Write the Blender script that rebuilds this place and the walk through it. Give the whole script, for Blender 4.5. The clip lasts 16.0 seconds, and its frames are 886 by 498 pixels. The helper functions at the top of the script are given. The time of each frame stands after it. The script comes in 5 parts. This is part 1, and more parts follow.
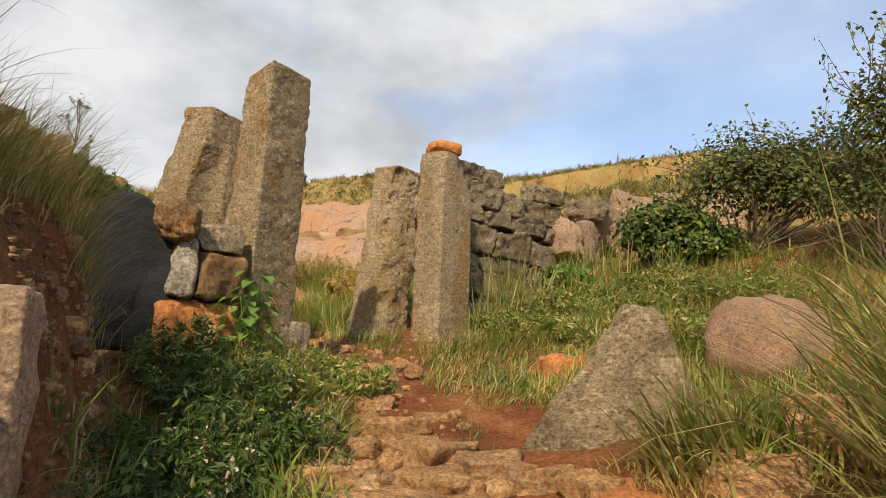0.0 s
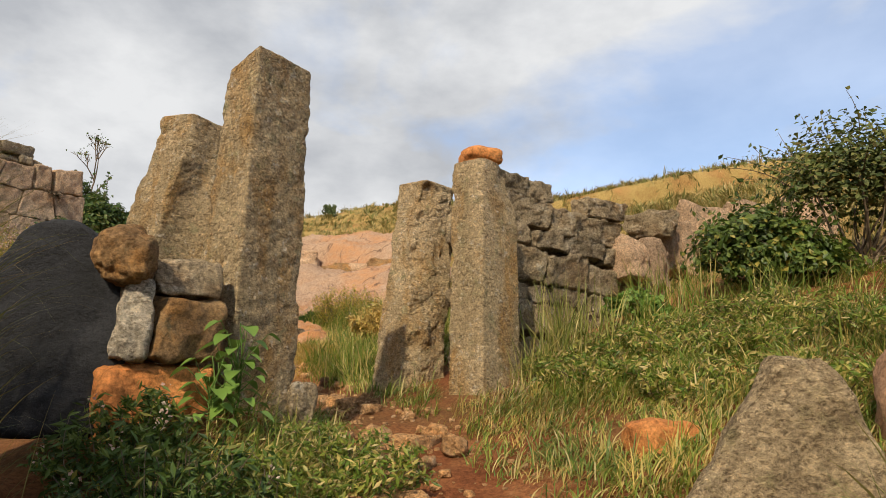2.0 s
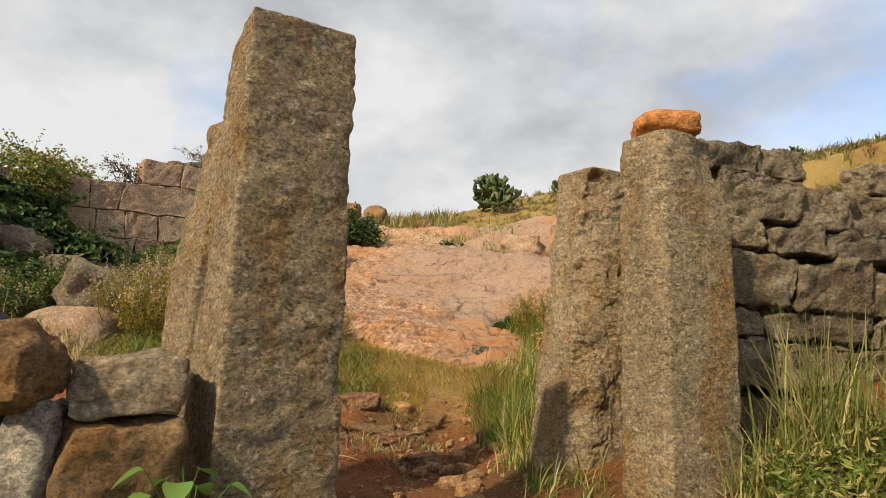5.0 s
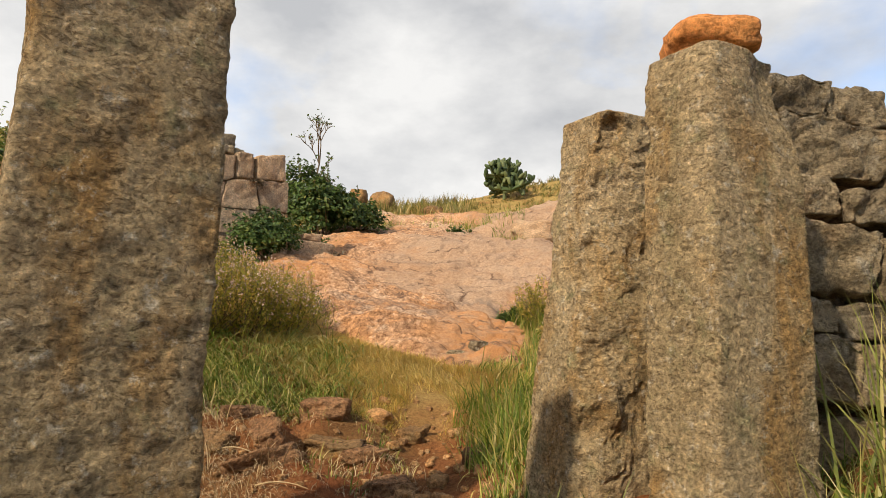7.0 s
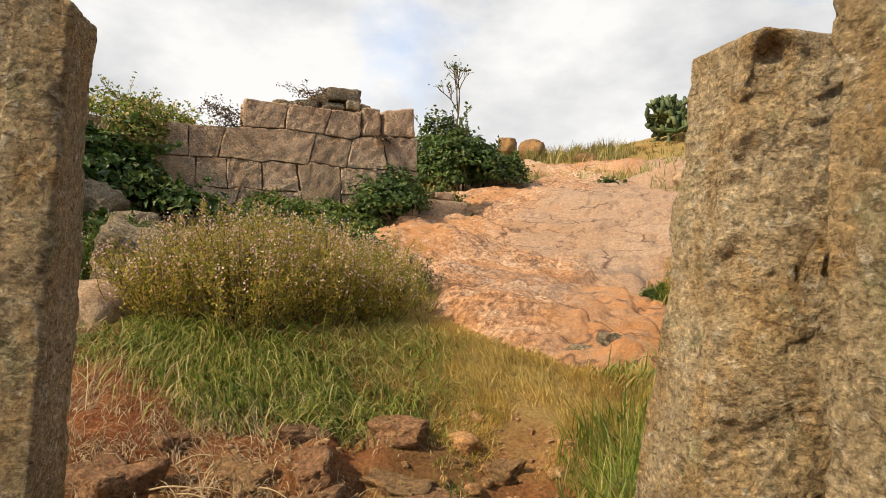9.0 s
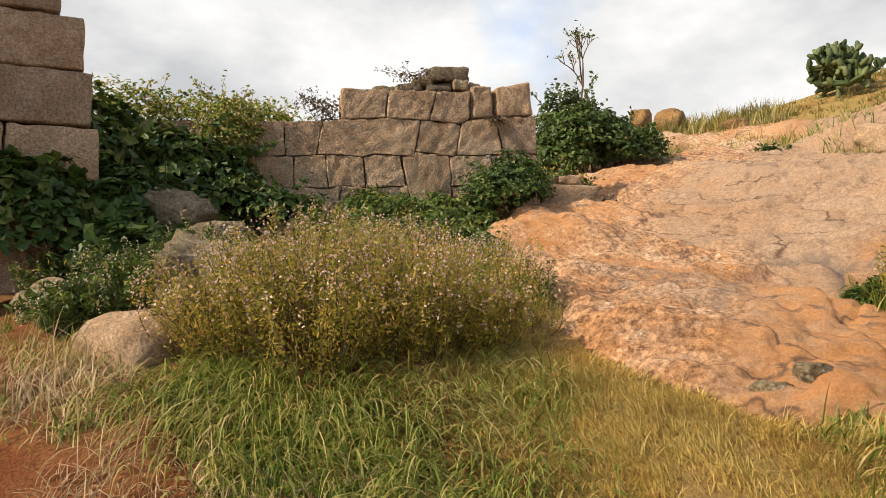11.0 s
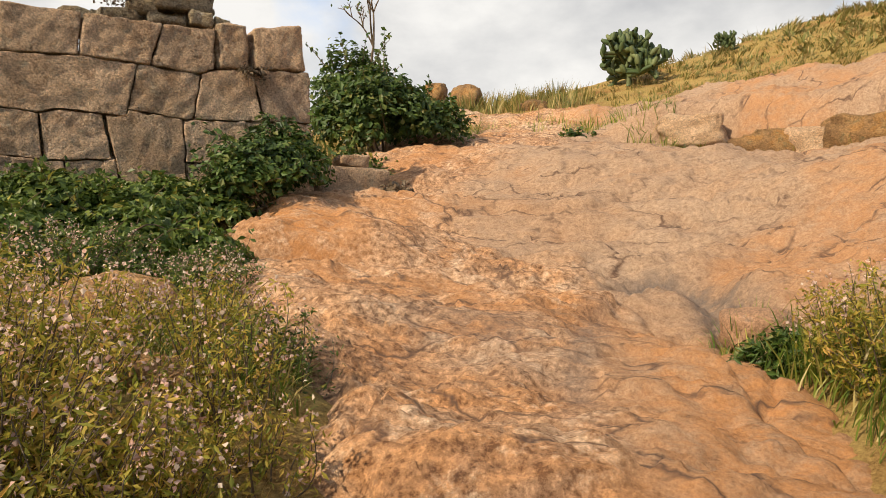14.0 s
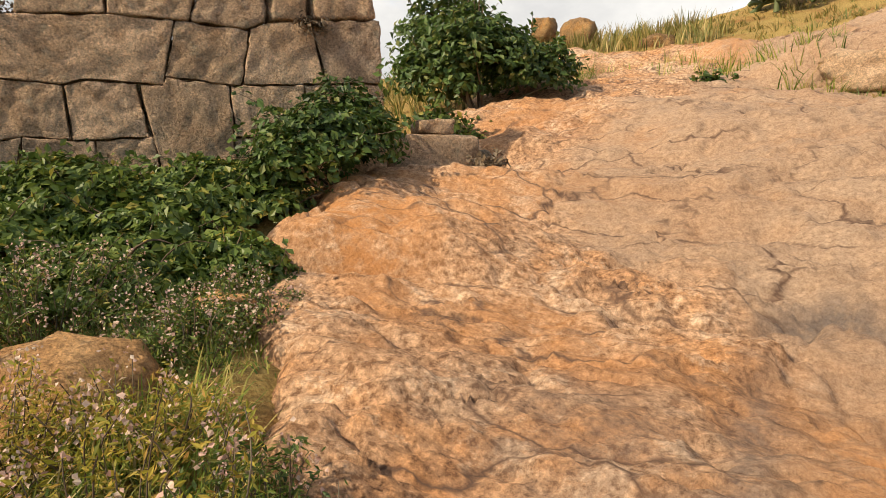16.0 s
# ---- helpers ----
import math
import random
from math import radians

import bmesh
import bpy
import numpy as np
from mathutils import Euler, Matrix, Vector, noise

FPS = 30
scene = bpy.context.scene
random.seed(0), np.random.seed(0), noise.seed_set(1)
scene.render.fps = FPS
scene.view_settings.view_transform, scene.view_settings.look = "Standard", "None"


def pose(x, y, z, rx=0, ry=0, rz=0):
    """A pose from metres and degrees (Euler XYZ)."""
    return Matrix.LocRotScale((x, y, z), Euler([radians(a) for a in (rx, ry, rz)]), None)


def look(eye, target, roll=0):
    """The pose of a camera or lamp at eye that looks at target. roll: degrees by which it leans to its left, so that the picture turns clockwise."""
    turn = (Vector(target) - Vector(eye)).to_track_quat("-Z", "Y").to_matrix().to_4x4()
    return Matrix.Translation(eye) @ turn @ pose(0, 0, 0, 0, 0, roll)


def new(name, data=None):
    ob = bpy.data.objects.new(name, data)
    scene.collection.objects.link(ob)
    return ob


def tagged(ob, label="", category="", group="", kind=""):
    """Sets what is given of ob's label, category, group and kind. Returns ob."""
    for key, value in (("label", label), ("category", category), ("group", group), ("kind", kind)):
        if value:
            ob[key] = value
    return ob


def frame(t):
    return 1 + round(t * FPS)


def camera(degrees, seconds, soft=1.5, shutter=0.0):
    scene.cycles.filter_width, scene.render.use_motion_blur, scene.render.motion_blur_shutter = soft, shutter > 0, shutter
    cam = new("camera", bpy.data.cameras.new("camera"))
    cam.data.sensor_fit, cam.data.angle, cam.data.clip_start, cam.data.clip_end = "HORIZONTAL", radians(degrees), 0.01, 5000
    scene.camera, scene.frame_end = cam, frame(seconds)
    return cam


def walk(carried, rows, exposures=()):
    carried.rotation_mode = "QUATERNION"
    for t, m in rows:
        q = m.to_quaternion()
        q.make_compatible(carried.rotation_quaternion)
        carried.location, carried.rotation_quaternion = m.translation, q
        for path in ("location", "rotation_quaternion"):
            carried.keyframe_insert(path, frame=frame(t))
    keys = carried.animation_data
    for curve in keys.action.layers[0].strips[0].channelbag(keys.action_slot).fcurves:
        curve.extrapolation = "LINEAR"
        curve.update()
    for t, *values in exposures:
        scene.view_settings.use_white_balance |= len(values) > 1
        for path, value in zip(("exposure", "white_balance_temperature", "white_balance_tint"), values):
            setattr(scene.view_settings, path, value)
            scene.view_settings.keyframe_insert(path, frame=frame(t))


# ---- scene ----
cam = camera(67.7, 16.0, 0.75)
METRES, EYE, TILT, LEAN, TURN = 12.0, 1.5, 9.0, -2.0, 0.0
ROWS = [
    (0.0, 0.0, 0.0, 0.0, 0.0, 0.0, -0.0),
    (0.5, 0.0015, 0.0341, 0.0029, 0.37, 0.17, 0.46),
    (1.0, -0.006, 0.0545, 0.0052, 0.8, 0.7, 0.92),
    (1.5, -0.0098, 0.0772, 0.007, 1.66, 1.24, 1.54),
    (2.0, -0.0041, 0.1144, 0.0024, 3.12, 2.4, 2.21),
    (2.5, -0.0024, 0.1494, 0.0049, 5.48, 3.9, 3.32),
    (3.0, -0.0013, 0.1864, 0.0165, 8.8, 3.67, 4.61),
    (3.5, 0.0203, 0.2198, 0.018, 15.32, 3.41, 5.21),
    (4.0, 0.0357, 0.2414, 0.027, 20.35, 1.51, 5.56),
    (6.5, 0.0222, 0.3502, 0.0306, 26.4, 1.02, 4.52),
    (7.0, 0.0154, 0.3731, 0.027, 26.43, 0.44, 4.78),
    (7.5, 0.0134, 0.3954, 0.0332, 28.67, -0.51, 4.78),
    (8.0, 0.0123, 0.4421, 0.0227, 31.7, -1.32, 4.93),
    (8.5, 0.0092, 0.4647, 0.0417, 35.92, -2.26, 5.33),
    (9.0, 0.0014, 0.4824, 0.0455, 40.71, -3.0, 5.9),
    (9.5, -0.0089, 0.5034, 0.0487, 45.63, -4.0, 6.88),
    (12.0, -0.1242, 0.6316, 0.0442, 53.02, -1.89, 9.66),
    (12.5, -0.1509, 0.6579, 0.0431, 47.02, -1.8, 8.61),
    (13.0, -0.1839, 0.6916, 0.0547, 38.85, -4.02, 8.23),
    (13.5, -0.1979, 0.7248, 0.0583, 33.1, -5.12, 7.26),
    (14.0, -0.2123, 0.7552, 0.0618, 34.06, -7.53, 7.2),
    (14.5, -0.2417, 0.7889, 0.072, 38.57, -11.57, 7.48),
    (15.0, -0.253, 0.8102, 0.0803, 43.67, -13.88, 9.92),
    (15.5, -0.2607, 0.843, 0.0835, 47.11, -12.53, 8.77),
    (16.0, -0.2739, 0.8682, 0.0864, 43.56, -11.69, 8.38),
]
walk(cam, [(t, pose(0, 0, EYE, TILT, LEAN, TURN) @ pose(METRES * x, METRES * y, METRES * z, 90 + pitch, roll, yaw)) for t, x, y, z, yaw, pitch, roll in ROWS],
     exposures=[(0.0, 0.0, 6500, 10), (4.0, -0.1, 6550, 10), (8.0, 0.16, 6750, 10), (12.5, 0.22, 6750, 10), (13.3, 0.21, 6800, 10), (14.5, 0.06, 6900, 10), (15.2, 0.10, 6900, 10), (16.0, 0.22, 6950, 10)])


# ---- world, sun ----
SUN_TO = Vector((-0.22, -0.84, 0.72)).normalized()
world = bpy.data.worlds.new("sky")
scene.world = world
world.use_nodes = True
wn, wl = world.node_tree.nodes, world.node_tree.links
wn.clear()


def wnode(kind, **kw):
    n = wn.new(kind)
    for k, v in kw.items():
        n.inputs[k].default_value = v
    return n


sky = wn.new("ShaderNodeTexSky")
sky.sky_type, sky.sun_disc = "NISHITA", False
sky.sun_elevation = math.asin(SUN_TO.z)
sky.sun_rotation = math.atan2(SUN_TO.x, SUN_TO.y)
sky.altitude, sky.dust_density, sky.ozone_density = 900.0, 0.6, 1.4
skyb = wnode("ShaderNodeBackground", Strength=0.24)
wl.new(sky.outputs[0], skyb.inputs[0])
wtc = wn.new("ShaderNodeTexCoord")
wmap = wnode("ShaderNodeMapping", Scale=(1.0, 1.0, 1.9), Location=(0.35, 0.1, 0.2))
wl.new(wtc.outputs["Generated"], wmap.inputs[0])
wno = wnode("ShaderNodeTexNoise", Scale=2.3, Detail=9.0, Roughness=0.52, Distortion=0.25)
wl.new(wmap.outputs[0], wno.inputs["Vector"])
wr = wn.new("ShaderNodeValToRGB")
wr.color_ramp.elements[0].position, wr.color_ramp.elements[1].position = 0.41, 0.56
wr.color_ramp.elements[0].color = (0.38, 0.38, 0.38, 1)
wsep = wn.new("ShaderNodeSeparateXYZ")
wl.new(wtc.outputs["Generated"], wsep.inputs[0])
wlean = wn.new("ShaderNodeMath")
wlean.operation = "MULTIPLY_ADD"
wlean.inputs[1].default_value = -0.17
wl.new(wsep.outputs[0], wlean.inputs[0])
wl.new(wno.outputs["Fac"], wlean.inputs[2])
wl.new(wlean.outputs[0], wr.inputs[0])
wno2 = wnode("ShaderNodeTexNoise", Scale=3.1, Detail=7.0, Roughness=0.55)
wl.new(wmap.outputs[0], wno2.inputs["Vector"])
wr2 = wn.new("ShaderNodeValToRGB")
wr2.color_ramp.elements[0].position, wr2.color_ramp.elements[1].position = 0.36, 0.60
wr2.color_ramp.elements[0].color = (0.52, 0.54, 0.575, 1)
wr2.color_ramp.elements[1].color = (0.85, 0.86, 0.87, 1)
wl.new(wno2.outputs["Fac"], wr2.inputs[0])
cloudb = wnode("ShaderNodeBackground", Strength=1.0)
wl.new(wr2.outputs[0], cloudb.inputs[0])
wmix = wn.new("ShaderNodeMixShader")
wl.new(wr.outputs[0], wmix.inputs[0])
wl.new(skyb.outputs[0], wmix.inputs[1])
wl.new(cloudb.outputs[0], wmix.inputs[2])
wout = wn.new("ShaderNodeOutputWorld")
wl.new(wmix.outputs[0], wout.inputs[0])

sun_data = bpy.data.lights.new("sun", "SUN")
sun_data.energy, sun_data.angle, sun_data.color = 5.0, radians(1.5), (1.0, 0.88, 0.70)
sun = new("sun", sun_data)
sun.matrix_world = look(SUN_TO * 60, (0, 0, 0))

# ---- materials ----


def material(name, rough=0.85, spec=0.25):
    m = bpy.data.materials.new(name)
    m.use_nodes = True
    b = m.node_tree.nodes["Principled BSDF"]
    b.inputs["Roughness"].default_value = rough
    b.inputs["Specular IOR Level"].default_value = spec
    return m, m.node_tree.nodes, m.node_tree.links, b


def ramp(nodes, stops):
    r = nodes.new("ShaderNodeValToRGB")
    els = r.color_ramp.elements
    while len(els) < len(stops):
        els.new(0.5)
    for e, (p, c) in zip(els, stops):
        e.position, e.color = p, (*c, 1)
    return r


def tex(nodes, links, coord, scale, detail=6.0, rough=0.6, stretch=(1, 1, 1), distort=0.0, turn=(0, 0, 0)):
    mp = nodes.new("ShaderNodeMapping")
    if any(turn):
        mp.vector_type, stretch = "TEXTURE", tuple(1 / a for a in stretch)
    mp.inputs["Scale"].default_value = stretch
    mp.inputs["Rotation"].default_value = turn
    links.new(coord, mp.inputs[0])
    n = nodes.new("ShaderNodeTexNoise")
    for k, v in (("Scale", scale), ("Detail", detail), ("Roughness", rough), ("Distortion", distort)):
        n.inputs[k].default_value = v
    links.new(mp.outputs[0], n.inputs["Vector"])
    return n.outputs["Fac"]


def mixc(nodes, links, fac, a, b, mode="MIX"):
    n = nodes.new("ShaderNodeMix")
    n.data_type, n.blend_type = "RGBA", mode
    for sock, v in ((n.inputs[0], fac), (n.inputs[6], a), (n.inputs[7], b)):
        if isinstance(v, (int, float)):
            sock.default_value = v
        elif isinstance(v, tuple):
            sock.default_value = (*v, 1)
        else:
            links.new(v, sock)
    return n.outputs[2]


def stone(name, light, mid, dark, lichen=None, grain=55.0, bump=0.5, streak=(1, 1, 1), rust=None, vary=0.0, rough=0.88, flecks=None, chips=0.0):
    """Weathered stone: broad stains, grain, dark pits and a patchy growth."""
    m, n, l, b = material(name, rough)
    co = n.new("ShaderNodeTexCoord").outputs["Object"]
    big = tex(n, l, co, 1.7, 7, 0.6, streak, 0.4)
    r1 = ramp(n, [(0.30, dark), (0.50, mid), (0.70, light)])
    l.new(big, r1.inputs[0])
    c = r1.outputs[0]
    if rust:
        r2 = ramp(n, [(0.50, (0, 0, 0)), (0.66, (1, 1, 1))])
        l.new(tex(n, l, co, 2.6, 6, 0.6, streak, 0.6), r2.inputs[0])
        c = mixc(n, l, r2.outputs[0], c, rust)
    if lichen:
        r3 = ramp(n, [(0.55, (0, 0, 0)), (0.68, (1, 1, 1))])
        l.new(tex(n, l, co, 6.0, 9, 0.7), r3.inputs[0])
        c = mixc(n, l, r3.outputs[0], c, lichen)
    if flecks:
        r6 = ramp(n, [(0.56, (0, 0, 0)), (0.63, (0.75, 0.75, 0.75))])
        spot = tex(n, l, co, 17.0, 8, 0.75)
        l.new(spot, r6.inputs[0])
        c = mixc(n, l, r6.outputs[0], c, flecks)
    gr = tex(n, l, co, grain, 4, 0.7)
    r4 = ramp(n, [(0.34, (0.45, 0.43, 0.40)), (0.52, (1, 1, 1)), (0.68, (1.3, 1.28, 1.22))])
    l.new(gr, r4.inputs[0])
    c = mixc(n, l, 0.75, c, r4.outputs[0], "MULTIPLY")
    r7 = ramp(n, [(0.38, (0.48, 0.45, 0.41)), (0.50, (1, 1, 1)), (0.62, (1.35, 1.31, 1.24))])
    mott = tex(n, l, co, grain * 0.55, 7, 0.72)
    l.new(mott, r7.inputs[0])
    c = mixc(n, l, 0.5, c, r7.outputs[0], "MULTIPLY")
    if chips:
        chip = tex(n, l, co, 22.0, 9, 0.70, (1.0, 1.0, 2.2), 1.2)
        r8 = ramp(n, [(0.40, (0.48, 0.44, 0.38)), (0.455, (0.95, 0.93, 0.90)), (0.55, (1.06, 1.05, 1.03)), (0.60, (1.42, 1.41, 1.38))])
        l.new(chip, r8.inputs[0])
        c = mixc(n, l, chips, c, r8.outputs[0], "MULTIPLY")
    if vary:
        oi = n.new("ShaderNodeObjectInfo")
        r5 = ramp(n, [(0.0, (1 - vary, 1 - vary, 1 - vary * 0.9)), (0.5, (1, 0.97, 0.93)), (1.0, (1 + vary, 1 + vary * 0.75, 1 + vary * 0.5))])
        l.new(oi.outputs["Random"], r5.inputs[0])
        c = mixc(n, l, 1.0, c, r5.outputs[0], "MULTIPLY")
    l.new(c, b.inputs["Base Color"])
    b1, b2 = n.new("ShaderNodeBump"), n.new("ShaderNodeBump")
    b1.inputs["Strength"].default_value, b1.inputs["Distance"].default_value = min(1.0, bump * 1.2), 0.06
    b2.inputs["Strength"].default_value, b2.inputs["Distance"].default_value = bump, 0.015
    l.new(mott, b1.inputs["Height"])
    l.new(gr, b2.inputs["Height"])
    l.new(b1.outputs[0], b2.inputs["Normal"])
    l.new(b2.outputs[0], b.inputs["Normal"])
    if chips:
        b0 = n.new("ShaderNodeBump")
        b0.inputs["Strength"].default_value, b0.inputs["Distance"].default_value = chips, 0.04
        l.new(chip, b0.inputs["Height"])
        l.new(b0.outputs[0], b1.inputs["Normal"])
    return m


def leafy(name, stops, rough=0.6, trans=0.25, spec=0.3):
    """Leaves and blades: each one its own tone, a little light coming through."""
    m, n, l, b = material(name, rough, spec)
    g = n.new("ShaderNodeNewGeometry")
    r = ramp(n, stops)
    l.new(g.outputs["Random Per Island"], r.inputs[0])
    co = n.new("ShaderNodeTexCoord").outputs["Object"]
    r2 = ramp(n, [(0.35, (0.72, 0.72, 0.7)), (0.65, (1.15, 1.12, 1.0))])
    l.new(tex(n, l, co, 1.3, 4), r2.inputs[0])
    c = mixc(n, l, 1.0, r.outputs[0], r2.outputs[0], "MULTIPLY")
    l.new(c, b.inputs["Base Color"])
    t = n.new("ShaderNodeBsdfTranslucent")
    l.new(c, t.inputs[0])
    mx = n.new("ShaderNodeMixShader")
    mx.inputs[0].default_value = trans
    l.new(b.outputs[0], mx.inputs[1])
    l.new(t.outputs[0], mx.inputs[2])
    l.new(mx.outputs[0], n["Material Output"].inputs[0])
    return m


M_PILLAR = stone("pillar_granite", (0.60, 0.46, 0.28), (0.50, 0.375, 0.215), (0.385, 0.29, 0.16), (0.32, 0.285, 0.15), 60, 0.7, (1.6, 1.6, 0.6), (0.43, 0.26, 0.10), flecks=(0.62, 0.55, 0.43), chips=0.95)
M_WALL = stone("fort_granite", (0.64, 0.46, 0.31), (0.54, 0.375, 0.24), (0.40, 0.27, 0.165), (0.36, 0.29, 0.20), 50, 0.7, (1, 1, 1), (0.42, 0.27, 0.16), 0.16, chips=0.55)
M_RUBBLE = stone("rubble_stone", (0.47, 0.38, 0.255), (0.34, 0.27, 0.17), (0.18, 0.14, 0.085), (0.48, 0.43, 0.34), 45, 0.8, (1, 1, 1.4), (0.26, 0.18, 0.10), 0.2, chips=0.8)
M_SLAB = stone("slab_granite", (0.60, 0.46, 0.28), (0.45, 0.335, 0.195), (0.25, 0.18, 0.105), (0.29, 0.235, 0.12), 48, 1.0, (1.5, 1.5, 2.5), chips=0.9)
M_BROWN = stone("brown_stone", (0.46, 0.29, 0.13), (0.32, 0.19, 0.085), (0.17, 0.10, 0.05), (0.22, 0.17, 0.085), 45, 0.7, (1, 1, 1), (0.40, 0.20, 0.06), 0.15, chips=0.6)
M_ORANGE = stone("orange_stone", (0.78, 0.36, 0.12), (0.66, 0.26, 0.075), (0.45, 0.16, 0.05), None, 40, 0.6, vary=0.12)
M_PALE = stone("pale_stone", (0.68, 0.58, 0.43), (0.53, 0.45, 0.33), (0.30, 0.245, 0.175), (0.21, 0.18, 0.13), 35, 0.8, chips=0.9)
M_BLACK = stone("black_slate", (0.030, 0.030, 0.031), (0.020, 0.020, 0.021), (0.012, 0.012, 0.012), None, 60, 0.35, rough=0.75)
M_BOULDER = stone("boulder_stone", (0.46, 0.27, 0.16), (0.35, 0.20, 0.115), (0.23, 0.14, 0.085), (0.27, 0.21, 0.16), 60, 0.4)
M_EARTHY = stone("path_stone", (0.70, 0.44, 0.22), (0.56, 0.32, 0.14), (0.38, 0.20, 0.085), (0.52, 0.38, 0.24), 40, 0.7, vary=0.22, chips=0.6)
M_REDROCK = stone("red_earth_rock", (0.46, 0.27, 0.145), (0.33, 0.18, 0.09), (0.20, 0.10, 0.05), (0.44, 0.28, 0.15), 40, 0.8, vary=0.2, chips=0.7)

M_GRASS = leafy("grass", [(0.0, (0.085, 0.145, 0.022)), (0.35, (0.18, 0.25, 0.04)), (0.62, (0.31, 0.33, 0.064)), (0.84, (0.53, 0.41, 0.14)), (1.0, (0.62, 0.49, 0.24))], 0.45, 0.4)
M_LONG = leafy("long_grass", [(0.0, (0.15, 0.19, 0.04)), (0.4, (0.28, 0.29, 0.07)), (0.75, (0.48, 0.40, 0.14)), (1.0, (0.62, 0.51, 0.26))], 0.5, 0.35)
M_DRY = leafy("dry_grass", [(0.0, (0.40, 0.30, 0.08)), (0.4, (0.58, 0.40, 0.11)), (0.8, (0.68, 0.48, 0.18)), (1.0, (0.36, 0.33, 0.09))], 0.6, 0.25)
M_HILL = leafy("hill_grass", [(0.0, (0.14, 0.16, 0.04)), (0.4, (0.25, 0.225, 0.065)), (0.75, (0.40, 0.30, 0.11)), (1.0, (0.54, 0.40, 0.18))], 0.6, 0.3)
M_STRAW = leafy("straw", [(0.0, (0.30, 0.19, 0.10)), (0.5, (0.48, 0.34, 0.19)), (1.0, (0.62, 0.48, 0.30))], 0.7, 0.15)
M_LEAF = leafy("dark_leaves", [(0.0, (0.035, 0.065, 0.014)), (0.5, (0.065, 0.115, 0.022)), (0.85, (0.115, 0.165, 0.035)), (1.0, (0.20, 0.19, 0.05))], 0.5, 0.25)
M_VINE = leafy("vine_leaves", [(0.0, (0.05, 0.085, 0.016)), (0.5, (0.095, 0.145, 0.028)), (0.9, (0.17, 0.215, 0.045)), (1.0, (0.38, 0.30, 0.06))], 0.45, 0.3)
M_GOLD = leafy("golden_leaves", [(0.0, (0.17, 0.195, 0.026)), (0.4, (0.35, 0.315, 0.046)), (0.8, (0.54, 0.40, 0.08)), (1.0, (0.58, 0.33, 0.10))], 0.6, 0.45)
M_THICKET = leafy("thicket_leaves", [(0.0, (0.05, 0.075, 0.016)), (0.5, (0.10, 0.125, 0.028)), (0.85, (0.18, 0.18, 0.045)), (1.0, (0.28, 0.22, 0.08))], 0.55, 0.25)
M_BRIGHT = leafy("bright_leaves", [(0.0, (0.10, 0.19, 0.03)), (0.5, (0.16, 0.27, 0.05)), (1.0, (0.24, 0.34, 0.08))], 0.45, 0.3)
M_FLOWER = leafy("pale_flowers", [(0.0, (0.58, 0.34, 0.29)), (0.5, (0.68, 0.46, 0.38)), (1.0, (0.78, 0.64, 0.52))], 0.7, 0.3)
M_TWIG = leafy("twigs", [(0.0, (0.10, 0.065, 0.04)), (0.5, (0.15, 0.105, 0.065)), (1.0, (0.22, 0.17, 0.12))], 0.85, 0.0)
M_CACTUS = leafy("cactus_skin", [(0.0, (0.055, 0.085, 0.03)), (0.5, (0.085, 0.115, 0.04)), (1.0, (0.13, 0.15, 0.06))], 0.6, 0.0)


def soil_material():
    m, n, l, b = material("red_soil", 0.95, 0.1)
    co = n.new("ShaderNodeTexCoord").outputs["Object"]
    r1 = ramp(n, [(0.30, (0.17, 0.058, 0.024)), (0.46, (0.27, 0.095, 0.036)), (0.60, (0.40, 0.17, 0.066)), (0.74, (0.54, 0.31, 0.14))])
    l.new(tex(n, l, co, 1.9, 9, 0.68), r1.inputs[0])
    r2 = ramp(n, [(0.42, (0, 0, 0)), (0.60, (1, 1, 1))])
    l.new(tex(n, l, co, 0.55, 6, 0.6), r2.inputs[0])
    c = mixc(n, l, r2.outputs[0], r1.outputs[0], (0.22, 0.115, 0.045))
    sep = n.new("ShaderNodeSeparateXYZ")
    l.new(co, sep.inputs[0])
    turf_on = n.new("ShaderNodeMapRange")
    turf_on.inputs["From Min"].default_value, turf_on.inputs["From Max"].default_value = 8.7, 9.7
    l.new(sep.outputs["Y"], turf_on.inputs["Value"])
    cover = ramp(n, [(0.30, (0.35, 0.35, 0.35)), (0.55, (1, 1, 1))])
    l.new(tex(n, l, co, 1.1, 6, 0.65), cover.inputs[0])
    mat_of_grass = mixc(n, l, tex(n, l, co, 0.5, 5), (0.33, 0.25, 0.075), (0.50, 0.345, 0.13))
    c = mixc(n, l, mixc(n, l, 1.0, turf_on.outputs["Result"], cover.outputs[0], "MULTIPLY"), c, mat_of_grass)
    r3 = ramp(n, [(0.35, (0.55, 0.5, 0.48)), (0.6, (1.15, 1.12, 1.1))])
    gr = tex(n, l, co, 38, 6, 0.75)
    l.new(gr, r3.inputs[0])
    c = mixc(n, l, 1.0, c, r3.outputs[0], "MULTIPLY")
    l.new(c, b.inputs["Base Color"])
    bp = n.new("ShaderNodeBump")
    bp.inputs["Strength"].default_value, bp.inputs["Distance"].default_value = 0.9, 0.05
    l.new(gr, bp.inputs["Height"])
    l.new(bp.outputs[0], b.inputs["Normal"])
    return m


